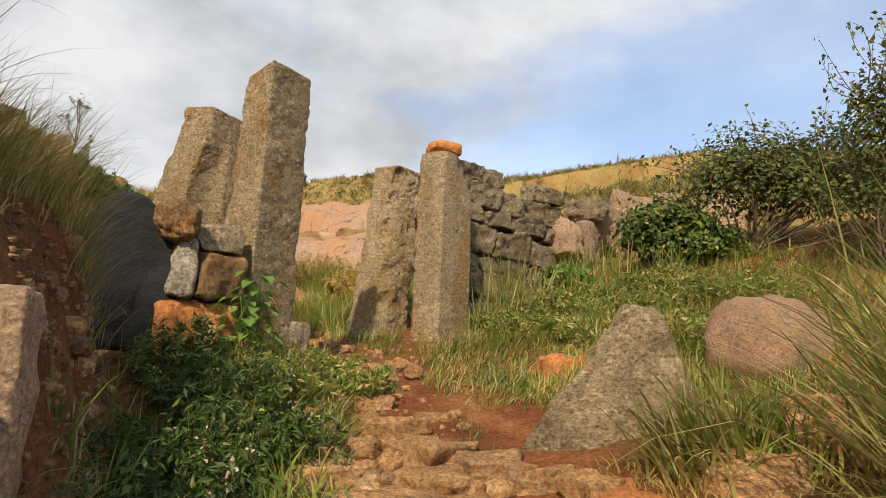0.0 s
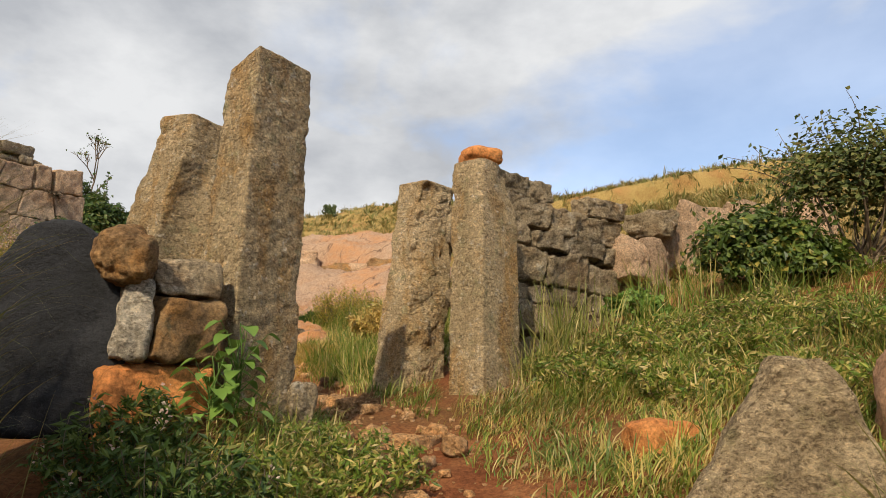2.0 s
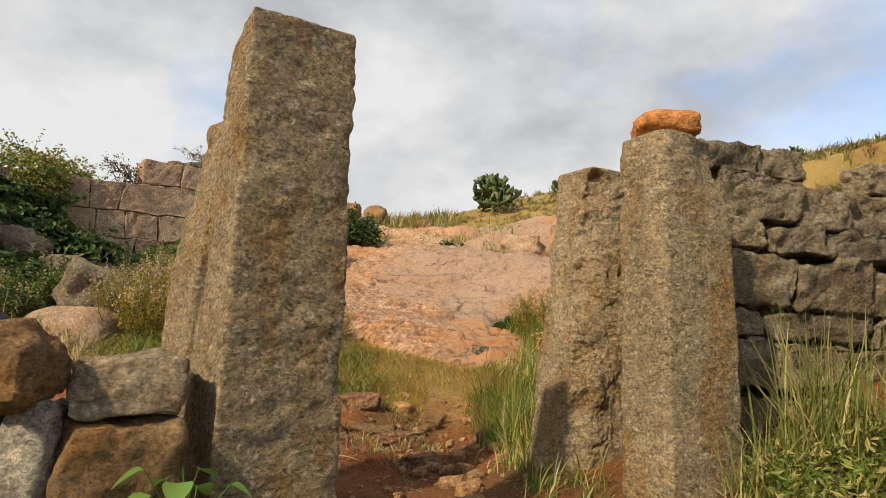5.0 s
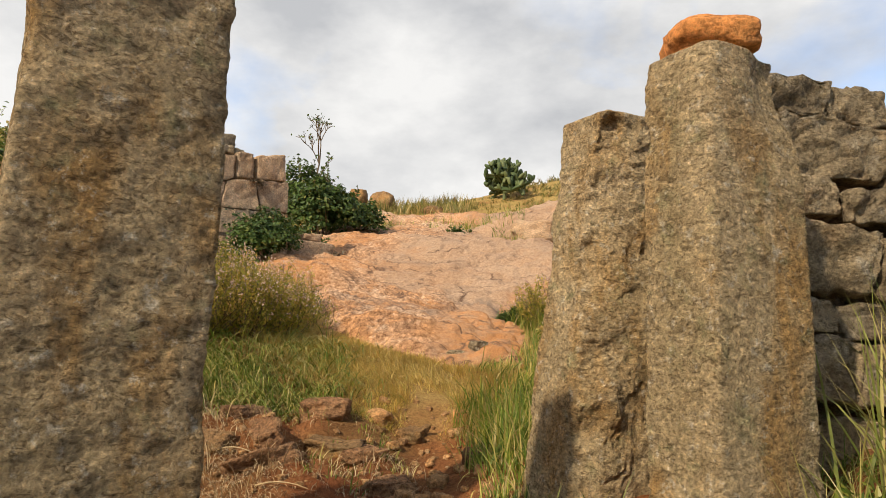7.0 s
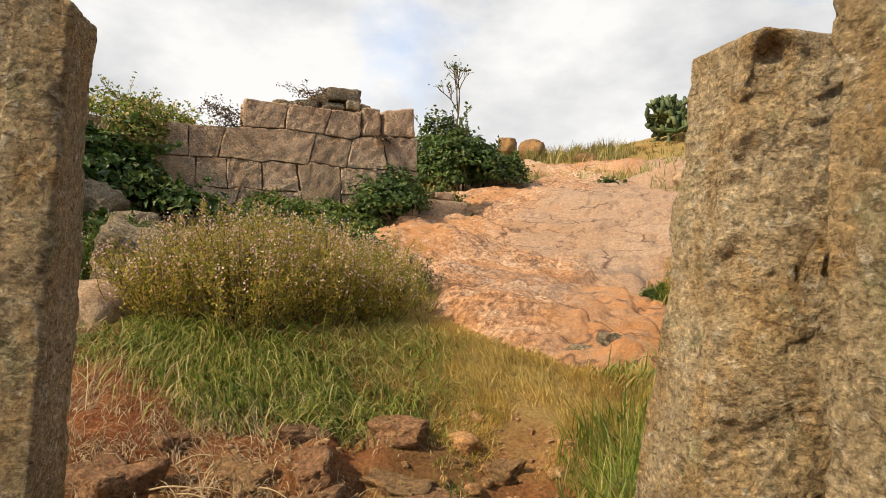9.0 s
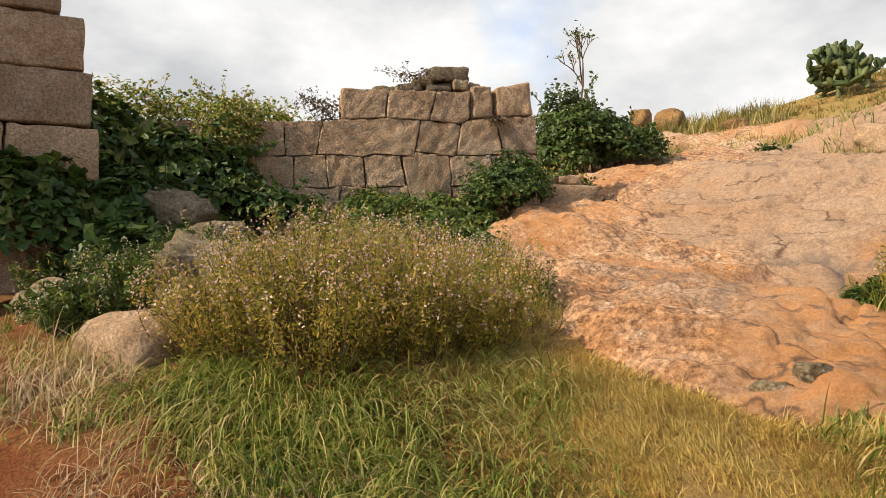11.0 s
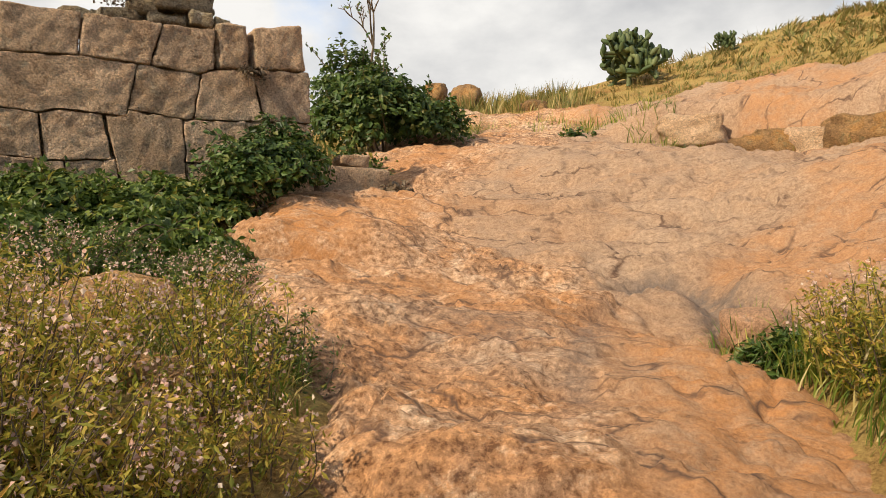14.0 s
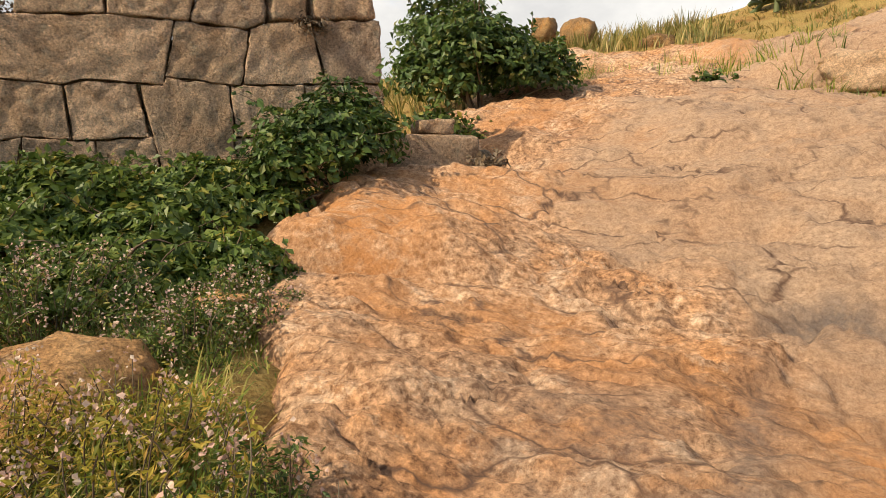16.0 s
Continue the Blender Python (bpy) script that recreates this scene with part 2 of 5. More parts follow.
def sheet_rock_material():
    """Bare granite slope: pinkish buff with orange stain, pale flaking skin, dark water marks and thin cracks."""
    m, n, l, b = material("sheet_granite", 0.82, 0.3)
    co = n.new("ShaderNodeTexCoord").outputs["Object"]
    tilt = (0, 0, 0.5)
    r1 = ramp(n, [(0.30, (0.335, 0.175, 0.092)), (0.45, (0.42, 0.245, 0.135)), (0.58, (0.48, 0.31, 0.19)), (0.75, (0.55, 0.40, 0.28))])
    l.new(tex(n, l, co, 0.75, 10, 0.65, (1, 1, 1), 0.6), r1.inputs[0])
    r2 = ramp(n, [(0.47, (0, 0, 0)), (0.62, (0.85, 0.85, 0.85))])
    l.new(tex(n, l, co, 0.8, 9, 0.65, (0.7, 1.4, 1), 0.8, tilt), r2.inputs[0])
    c = mixc(n, l, r2.outputs[0], r1.outputs[0], (0.43, 0.20, 0.075))
    r3 = ramp(n, [(0.54, (0, 0, 0)), (0.68, (0.8, 0.8, 0.8))])
    l.new(tex(n, l, co, 1.6, 12, 0.72, (0.7, 1.3, 1), 0.1, tilt), r3.inputs[0])
    c = mixc(n, l, r3.outputs[0], c, (0.27, 0.15, 0.085))
    worn = n.new("ShaderNodeSeparateColor")
    at0 = n.new("ShaderNodeAttribute")
    at0.attribute_name = "stain"
    l.new(at0.outputs["Color"], worn.inputs[0])
    frayed = n.new("ShaderNodeMath")
    frayed.operation = "MULTIPLY_ADD"
    frayed.inputs[1].default_value = 0.6
    l.new(tex(n, l, co, 1.4, 8, 0.65), frayed.inputs[0])
    l.new(worn.outputs[0], frayed.inputs[2])
    smooth = ramp(n, [(0.62, (0, 0, 0)), (0.95, (1, 1, 1))])
    l.new(frayed.outputs[0], smooth.inputs[0])
    c = mixc(n, l, mixc(n, l, 1.0, smooth.outputs[0], (0.7, 0.7, 0.7), "MULTIPLY"), c, (0.355, 0.24, 0.155))
    flake = tex(n, l, co, 21, 9, 0.72, (0.9, 1.2, 1), 0.0, tilt)
    cream = ramp(n, [(0.53, (0, 0, 0)), (0.61, (0.42, 0.42, 0.42))])
    l.new(tex(n, l, co, 2.6, 12, 0.78, (0.9, 1.15, 1), 0.0, tilt), cream.inputs[0])
    rougher = ramp(n, [(0.0, (1, 1, 1)), (0.8, (0, 0, 0))])
    l.new(smooth.outputs[0], rougher.inputs[0])
    c = mixc(n, l, mixc(n, l, 1.0, cream.outputs[0], rougher.outputs[0], "MULTIPLY"), c, (0.72, 0.56, 0.40))
    bare = mixc(n, l, smooth.outputs[0], (0.95, 0.95, 0.95), (0.38, 0.38, 0.38))
    r5 = ramp(n, [(0.40, (0.40, 0.33, 0.28)), (0.465, (0.88, 0.85, 0.82)), (0.53, (1.04, 1.03, 1.01)), (0.58, (1.5, 1.5, 1.48))])
    l.new(flake, r5.inputs[0])
    c = mixc(n, l, bare, c, r5.outputs[0], "MULTIPLY")
    marks = n.new("ShaderNodeSeparateColor")
    at = n.new("ShaderNodeAttribute")
    at.attribute_name = "stain"
    l.new(at.outputs["Color"], marks.inputs[0])
    ragged = ramp(n, [(0.36, (0.25, 0.25, 0.25)), (0.56, (1, 1, 1))])
    l.new(tex(n, l, co, 5.5, 9, 0.7, (0.8, 1.3, 1), 0.3, tilt), ragged.inputs[0])
    orange_on = mixc(n, l, 1.0, marks.outputs[2], ragged.outputs[0], "MULTIPLY")
    c = mixc(n, l, orange_on, c, (0.47, 0.205, 0.068))
    grey_on = mixc(n, l, 1.0, marks.outputs[1], ragged.outputs[0], "MULTIPLY")
    c = mixc(n, l, grey_on, c, (0.165, 0.125, 0.10))
    gr = tex(n, l, co, 55, 6, 0.75)
    r4 = ramp(n, [(0.34, (0.65, 0.6, 0.56)), (0.52, (1, 1, 1)), (0.68, (1.25, 1.25, 1.22))])
    l.new(gr, r4.inputs[0])
    c = mixc(n, l, 0.8, c, r4.outputs[0], "MULTIPLY")
    warp = n.new("ShaderNodeMapping")
    warp.vector_type = "TEXTURE"
    warp.inputs["Scale"].default_value, warp.inputs["Rotation"].default_value = (2.2, 0.8, 3.0), tilt
    l.new(co, warp.inputs[0])
    nz = n.new("ShaderNodeTexNoise")
    nz.inputs["Scale"].default_value, nz.inputs["Detail"].default_value = 1.6, 6.0
    l.new(warp.outputs[0], nz.inputs["Vector"])
    add = n.new("ShaderNodeMix")
    add.data_type, add.blend_type = "RGBA", "ADD"
    add.inputs[0].default_value = 0.9
    l.new(warp.outputs[0], add.inputs[6])
    l.new(nz.outputs["Color"], add.inputs[7])
    vo = n.new("ShaderNodeTexVoronoi")
    vo.feature = "DISTANCE_TO_EDGE"
    vo.inputs["Scale"].default_value = 1.5
    l.new(add.outputs[2], vo.inputs["Vector"])
    broken = ramp(n, [(0.42, (0, 0, 0)), (0.54, (1, 1, 1))])
    l.new(tex(n, l, co, 1.1, 5, 0.6), broken.inputs[0])
    r6 = ramp(n, [(0.0, (1, 1, 1)), (0.028, (0, 0, 0))])
    l.new(vo.outputs["Distance"], r6.inputs[0])
    crack = mixc(n, l, 1.0, r6.outputs[0], broken.outputs[0], "MULTIPLY")
    c = mixc(n, l, crack, c, (0.12, 0.065, 0.04))
    l.new(c, b.inputs["Base Color"])
    b1, b2, b3 = (n.new("ShaderNodeBump") for _ in range(3))
    for bp, st, d in ((b1, 0.4, 0.08), (b2, 0.9, 0.025), (b3, 0.5, 0.015)):
        bp.inputs["Strength"].default_value, bp.inputs["Distance"].default_value = st, d
    l.new(tex(n, l, co, 5.0, 10, 0.7, (0.8, 1.3, 1), 0.0, tilt), b1.inputs["Height"])
    l.new(flake, b2.inputs["Height"])
    l.new(gr, b3.inputs["Height"])
    l.new(b1.outputs[0], b2.inputs["Normal"])
    l.new(b2.outputs[0], b3.inputs["Normal"])
    l.new(b3.outputs[0], b.inputs["Normal"])
    return m


M_SOIL = soil_material()
M_SHEET = sheet_rock_material()

# ---- shape helpers ----
RNG = np.random.default_rng(7)


def hashed(ix, iy, iz):
    h = (ix * 374761393 + iy * 668265263 + iz * 1440662683) & 0xFFFFFFFF
    h = ((h ^ (h >> 13)) * 1274126177) & 0xFFFFFFFF
    return ((h ^ (h >> 16)) & 0xFFFF) / 32767.5 - 1.0


def vnoise(x, y, z=0.0):
    """Smooth noise, -1 to 1, on arrays."""
    x, y, z = np.broadcast_arrays(np.asarray(x, float), np.asarray(y, float), np.asarray(z, float))
    ix, iy, iz = (np.floor(a).astype(np.int64) for a in (x, y, z))
    fx, fy, fz = x - ix, y - iy, z - iz
    sx, sy, sz = (a * a * (3 - 2 * a) for a in (fx, fy, fz))
    out = 0.0
    for dx in (0, 1):
        for dy in (0, 1):
            for dz in (0, 1):
                w = (sx if dx else 1 - sx) * (sy if dy else 1 - sy) * (sz if dz else 1 - sz)
                out = out + w * hashed(ix + dx, iy + dy, iz + dz)
    return out


def fbm(x, y, z=0.0, octaves=4, gain=0.5):
    total, amp = 0.0, 1.0
    for o in range(octaves):
        total = total + amp * vnoise(np.asarray(x) * 2 ** o + 17.3 * o, np.asarray(y) * 2 ** o - 9.1 * o, np.asarray(z) * 2 ** o + 4.7 * o)
        amp *= gain
    return total


def sig(v):
    return 1 / (1 + np.exp(-np.clip(v, -40, 40)))


def soft(v, w=0.5):
    return w * np.logaddexp(0, np.asarray(v, float) / w)


def hump(x, y, cx, cy, rx, ry, h):
    return h * np.exp(-((x - cx) / rx) ** 2 - ((y - cy) / ry) ** 2)


def path_x(y):
    """The trodden line through the gate."""
    return np.interp(y, [-5, 0, 4.5, 6.2, 7.6, 9.0, 11.0], [0, 0, -0.25, -0.75, -1.45, -2.3, -3.4])


def rock_mask(x, y):
    """Positive where the bare granite lies open."""
    wob = 0.22 * fbm(x * 0.9, y * 0.9, 3.0, 3)
    left = x - np.interp(y, [10.3, 11.0, 11.4, 11.8, 12.4, 12.8, 13.6, 15, 16.5, 18.5, 21], [-3.9, -4.7, -5.4, -6.1, -7.3, -7.8, -8.4, -8.6, -9.4, -11, -12.5])
    right = np.where(y < 14.4, -2.62 - 0.46 * (y - 12.2) - x, -0.9 - x)
    low = y - 10.45 - 0.12 * np.abs(x + 4.0)
    return np.minimum(np.minimum(left * 0.8, low), np.minimum(right, 24.0 - y)) + wob


def bank_edge(y):
    """The foot line of the cut earth bank beside the path."""
    return -1.35 - 0.38 * (np.asarray(y, float) - 2.2)


def ground_z(x, y):
    x, y = np.asarray(x, float), np.asarray(y, float)
    ye = 36 - soft(36 - y, 2.0)
    ye = soft(ye + 12, 3) - 12
    xe = 8.5 - soft(8.5 - x, 2.0)
    xe = soft(xe + 13, 2.0) - 13
    z = 0.05 - 0.099 * xe + 0.185 * ye - 0.05 * np.exp(-(y / 2.5) ** 2)
    z = z + 0.36 * soft(xe + 0.25 * (ye - 4.5), 0.5)
    z = z + hump(x, y, -8.2, 13.9, 1.7, 1.6, 0.42) + hump(x, y, -5.0, 14.1, 2.0, 1.5, -0.27)
    z = z + 0.60 * sig((y - 16.3) / 0.5) * sig((26 - y) / 2) + 0.55 * sig((y - 26) / 2)
    z = z + 0.85 * sig((y - 21.8 + 0.25 * vnoise(x * 0.9, 0.4)) / 0.05) * sig((x + 7.0) / 0.5) + hump(x, y, -6.5, 32.0, 5.5, 5.0, 1.6) - 0.75 * sig((x - 1.5) / 1.2) * sig((y - 21) / 3) - 0.45 * np.exp(-((y - 21.5 + 0.25 * vnoise(x * 0.9, 0.4)) / 0.22) ** 2) * sig((x + 6.8) / 0.4) + hump(x, y, -2.5, 20.9, 3.4, 1.7, -0.45) + 0.7 * sig((y - 22.5) / 1.2) * sig((-x - 7.0) / 0.7)
    z = z + hump(x, y, -2.3, 8.5, 0.9, 1.3, -0.30) + hump(x, y, -1.75, 5.1, 0.75, 0.8, 0.42)
    z = z + 0.48 * sig((-4.6 - x) / 0.5) * sig((11.8 - y) / 0.6) * sig((y - 5) / 0.8)
    z = z + hump(x, y, -9.7, 11.8, 1.2, 2.2, 0.2)
    z = z + 1.35 * sig((bank_edge(y) - x + 0.12 * vnoise(y * 1.7, 0.3)) / 0.10) * sig((4.0 - y + 0.1 * vnoise(x * 2.1, 5.1)) / 0.14) * sig((y + 8) / 1.0)
    bank = sig((bank_edge(y) + 0.3 - x) / 0.1) * sig((4.2 - y) / 0.1) * sig((x - bank_edge(y) + 0.4) / 0.1)
    z = z + 0.10 * bank * fbm(x * 4, y * 4, 6.0, 4)
    # Unseen extra bank height, added out of view to shade the grass by the path.
    z = z + 1.9 * sig((-1.88 - x) / 0.12) * sig((2.1 - y) / 0.16) * sig((y + 6) / 1.0)
    torn = sig((0.75 - np.abs(x + 2.85)) / 0.2) * sig((0.8 - np.abs(y - 8.25)) / 0.2)
    k = fbm(x * 1.3 + 0.5 * y, y * 1.1, 31.0, 4, 0.6) * 3.0
    z = z + torn * (0.07 * (np.floor(k) + np.clip((k - np.floor(k) - 0.6) * 4, 0, 1)) + 0.03 * fbm(x * 5, y * 5, 33.0, 4, 0.6))
    z = z + 0.035 * fbm(x * 1.3, y * 1.3, 1.0, 4) + 0.012 * fbm(x * 7, y * 7, 2.0, 3)
    return z


def rock_z(x, y):
    m = rock_mask(x, y)
    u, v = 0.88 * x + 0.48 * y, -0.48 * x + 0.88 * y
    lay = fbm(u * 0.5, v * 1.3, 9.0, 5, 0.55)
    q = lay * 2.6
    k = np.clip((q - np.floor(q) - 0.4) * 6, 0, 1)
    steps = 0.05 * lay + 0.045 * (np.floor(q) + k * k * (3 - 2 * k))
    crack = np.exp(-(fbm(u * 0.45, v * 1.1, 21.0, 4) / 0.035) ** 2)
    crumb = sig(fbm(x * 0.45, y * 0.45, 12.0, 2) / 0.12 + 0.6)
    leafq = fbm(u * 1.5, v * 2.6, 61.0, 4, 0.6) * 4.0
    kk = np.clip((leafq - np.floor(leafq) - 0.75) * 5, 0, 1)
    steps = steps + (0.3 + 0.7 * crumb) * 0.020 * (np.floor(leafq) + kk)
    fine = 0.010 * fbm(u * 4, v * 8, 5.0, 3, 0.6) + crumb * (0.012 * fbm(u * 9, v * 15, 8.0, 3, 0.65) - 0.012 * np.abs(fbm(u * 5, v * 9, 15.0, 3)))
    lip = (x + 7.05) * -0.588 + (y - 13.1) * 0.809
    along = (x + 7.05) * 0.809 + (y - 13.1) * 0.588
    steps = steps + 0.25 * sig(lip / 0.04) * np.exp(-(along / 1.0) ** 4) * np.exp(-(soft(lip, 0.1) / 1.1) ** 2)
    steps = steps - 0.24 * np.exp(-((lip + 0.03) / 0.07) ** 2) * np.exp(-((along + 0.1) / 0.75) ** 4)
    steps = steps - 0.24 * np.exp(-(channel(x, y) / 0.15) ** 2)
    crest = (x + 5.0) * -0.7 + (y - 13.95) * 0.7
    steps = steps + 0.10 * sig(-crest / 0.06) * np.exp(-((x + 4.75) / 0.7) ** 2) * np.exp(-(soft(-crest, 0.1) / 0.7) ** 2)
    edge = slab_edge(x, y)
    steps = steps - 0.10 * sig(edge / 0.03) * sig((14.1 - y) / 0.1) - 0.05 * np.exp(-(edge / 0.03) ** 2) * sig((14.1 - y) / 0.1)
    return ground_z(x, y) + 0.10 * sig(m / 0.12 - 1) + steps - 0.06 * crack + fine - 0.35 * sig(-m / 0.07 - 1)


def channel(x, y):
    """Distance from the water channel that runs down between the two slabs."""
    line = [(-5.3, 13.85), (-4.85, 14.35), (-4.45, 14.85), (-4.05, 14.72), (-3.65, 14.3), (-3.3, 13.7)]
    best = np.full(np.shape(x), 9.0)
    wx, wy = x + 0.1 * vnoise(x * 2.3, y * 2.3, 41.0), y + 0.1 * vnoise(x * 2.3, y * 2.3, 43.0)
    for (ax, ay), (bx, by) in zip(line[:-1], line[1:]):
        dx, dy = bx - ax, by - ay
        t = np.clip(((wx - ax) * dx + (wy - ay) * dy) / (dx * dx + dy * dy), 0, 1)
        best = np.minimum(best, np.hypot(wx - ax - t * dx, wy - ay - t * dy))
    return best


def slab_edge(x, y):
    """Positive on the low slab beside the weeds; zero along its broken edge."""
    return (x + 4.15) * 0.80 + (y - 13.83) * 0.60 + 0.05 * vnoise(x * 3, y * 3, 47.0)


def rock_stain(x, y):
    """Worn pale skin, grey water stain, orange stain: 0 to 1 each."""
    wob = 0.35 * fbm(x * 0.8, y * 0.8, 51.0, 3)
    pale = sig((y - 14.3 + 0.55 * (x + 5.2) + wob) / 0.25) * sig((x + 7.6) / 0.5)
    pale = np.maximum(pale, 0.9 * sig((x + 4.0 + 0.45 * (y - 12.6) + 0.5 * wob) / 0.2))
    grey = 1.3 * np.exp(-(channel(x, y) / 0.2) ** 2) * sig((x + 4.75) / 0.1)
    grey = np.maximum(grey, 0.75 * np.exp(-((x + 4.3 + 0.41 * (y - 12.9) + 0.4 * wob) / 0.17) ** 2) * sig((y - 11.9) / 0.15) * sig((13.7 - y) / 0.15))
    grey = np.maximum(grey, 0.55 * np.exp(-(((x + 4.75) / 0.5) ** 2 + ((y - 12.4) / 0.6) ** 2)))
    orange = np.exp(-(((x + 7.4) / 0.75) ** 2 + ((y - 13.35) / 0.6) ** 2) ** 2)
    orange = np.maximum(orange, 0.85 * sig((x + 4.0 + 0.45 * (y - 12.6)) / 0.15) * sig((13.8 - y) / 0.2))
    orange = np.maximum(orange, 0.7 * np.exp(-(((x + 5.6) / 0.9) ** 2 + ((y - 13.4 - wob) / 0.5) ** 2)))
    orange = np.maximum(orange, 0.6 * sig((fbm(x * 0.7 + 3, y * 0.7, 55.0, 4) - 0.35) / 0.08))
    return np.clip(pale, 0, 1), np.clip(grey, 0, 1), np.clip(orange, 0, 1)


def mesh_of(name, verts, faces, mat, smooth=True):
    me = bpy.data.meshes.new(name)
    v = np.asarray(verts, np.float32)
    if isinstance(faces, np.ndarray):
        n, k = faces.shape
        me.vertices.add(len(v))
        me.vertices.foreach_set("co", v.ravel())
        me.loops.add(n * k)
        me.loops.foreach_set("vertex_index", faces.astype(np.int32).ravel())
        me.polygons.add(n)
        me.polygons.foreach_set("loop_start", np.arange(0, n * k, k, dtype=np.int32))
        me.update(calc_edges=True)
    else:
        me.from_pydata(v.tolist(), [], faces)
    me.materials.append(mat)
    me.polygons.foreach_set("use_smooth", np.full(len(me.polygons), smooth))
    me.update()
    return me


def part(name, me, parent=None, label="", kind=""):
    ob = new(name, me)
    if parent:
        ob.parent = parent
    return tagged(ob, label, kind=kind)


def empty(name, at=(0, 0, 0)):
    ob = new(name)
    ob.location = at
    ob.empty_display_size = 0.1
    bpy.context.view_layer.update()
    return ob


CUBES = {}


def cube_grid(nx, ny, nz):
    """The skin of a cube, -1 to 1, cut into a grid."""
    if (nx, ny, nz) in CUBES:
        return CUBES[nx, ny, nz]
    idx, verts, faces = {}, [], []

    def at(i, j, k):
        if (i, j, k) not in idx:
            idx[i, j, k] = len(verts)
            verts.append(tuple(math.sin((2 * a / m - 1) * math.pi / 2) if m > 3 and m < 40 else 2 * a / m - 1 for a, m in ((i, nx), (j, ny), (k, nz))))
        return idx[i, j, k]

    for i in range(nx):
        for j in range(ny):
            faces.append((at(i, j, 0), at(i, j + 1, 0), at(i + 1, j + 1, 0), at(i + 1, j, 0)))
            faces.append((at(i, j, nz), at(i + 1, j, nz), at(i + 1, j + 1, nz), at(i, j + 1, nz)))
    for i in range(nx):
        for k in range(nz):
            faces.append((at(i, 0, k), at(i + 1, 0, k), at(i + 1, 0, k + 1), at(i, 0, k + 1)))
            faces.append((at(i, ny, k), at(i, ny, k + 1), at(i + 1, ny, k + 1), at(i + 1, ny, k)))
    for j in range(ny):
        for k in range(nz):
            faces.append((at(0, j, k), at(0, j, k + 1), at(0, j + 1, k + 1), at(0, j + 1, k)))
            faces.append((at(nx, j, k), at(nx, j + 1, k), at(nx, j + 1, k + 1), at(nx, j, k + 1)))
    CUBES[nx, ny, nz] = np.array(verts), np.array(faces)
    return CUBES[nx, ny, nz]


def hewn(bottom, top, cuts, edge=0.03, rough=0.02, scale=3.0, seed=0.0, bulge=None):
    """A hewn stone between four bottom and four top corners (front, right, back, left), with worn edges and an uneven face."""
    p, faces = cube_grid(*cuts)
    b, t = np.array(bottom, float), np.array(top, float)
    size = np.array([np.linalg.norm(b[1] - b[0]), np.linalg.norm(b[3] - b[0]), np.linalg.norm((t - b).mean(0))])
    r = np.minimum(edge / (size / 2), 0.95)
    inner = np.clip(p, -(1 - r), 1 - r)
    off = (p - inner) / r
    q = inner + off / np.maximum(np.linalg.norm(off, axis=1, keepdims=True), 1) * r
    u, v, w = ((q + 1) / 2).T[:, :, None]
    lo = (1 - u) * (1 - v) * b[0] + u * (1 - v) * b[1] + u * v * b[2] + (1 - u) * v * b[3]
    hi = (1 - u) * (1 - v) * t[0] + u * (1 - v) * t[1] + u * v * t[2] + (1 - u) * v * t[3]
    pos = lo * (1 - w) + hi * w
    if bulge:
        pos = bulge(pos, q)
    fn = np.cross(pos[faces[:, 2]] - pos[faces[:, 0]], pos[faces[:, 3]] - pos[faces[:, 1]])
    vn = np.zeros_like(pos)
    for c in range(4):
        np.add.at(vn, faces[:, c], fn)
    vn /= np.maximum(np.linalg.norm(vn, axis=1, keepdims=True), 1e-9)
    s = pos * scale + seed
    d = rough * (fbm(s[:, 0], s[:, 1], s[:, 2], 4, 0.55) - 0.25 * np.abs(fbm(s[:, 0] * 2.3 + 5, s[:, 1] * 2.3, s[:, 2] * 2.3, 3)))
    return pos + vn * d[:, None], faces


def boulder(rx, ry, rz, seed=0.0, rough=0.18, cuts=10, edge=0.62):
    """A loose stone: a cube worn round, with flattened faces and dents."""
    p, faces = cube_grid(cuts, cuts, cuts)
    inner = np.clip(p, -(1 - edge), 1 - edge)
    off = (p - inner) / edge
    q = inner + off / np.maximum(np.linalg.norm(off, axis=1, keepdims=True), 1) * edge
    s = q * 1.1 + seed
    d = 1 + rough * fbm(s[:, 0], s[:, 1], s[:, 2], 5, 0.58) - 0.5 * rough * np.abs(fbm(s[:, 0] * 1.7 + 3, s[:, 1] * 1.7, s[:, 2] * 1.7, 3))
    return q * d[:, None] * np.array([rx, ry, rz]), faces


def tubes(lines, sides=5):
    """Round stems: each line is points and radii."""
    verts, faces, base = [], [], 0
    th = 2 * math.pi * np.arange(sides) / sides
    for pts, rad in lines:
        pts = np.asarray(pts, float)
        n = len(pts)
        tang = np.gradient(pts, axis=0)
        tang /= np.maximum(np.linalg.norm(tang, axis=1, keepdims=True), 1e-9)
        a = np.cross(tang, np.array([0.31, 0.95, 0.05]))
        a /= np.maximum(np.linalg.norm(a, axis=1, keepdims=True), 1e-6)
        c = np.cross(tang, a)
        ring = a[:, None] * np.cos(th)[None, :, None] + c[:, None] * np.sin(th)[None, :, None]
        verts.append((pts[:, None] + ring * np.asarray(rad)[:, None, None]).reshape(-1, 3))
        k = np.arange(n - 1)[:, None] * sides
        s0, s1 = np.arange(sides)[None], ((np.arange(sides) + 1) % sides)[None]
        faces.append(np.stack([k + s0, k + s1, k + sides + s1, k + sides + s0], -1).reshape(-1, 4) + base)
        base += n * sides
    return np.concatenate(verts), np.concatenate(faces)


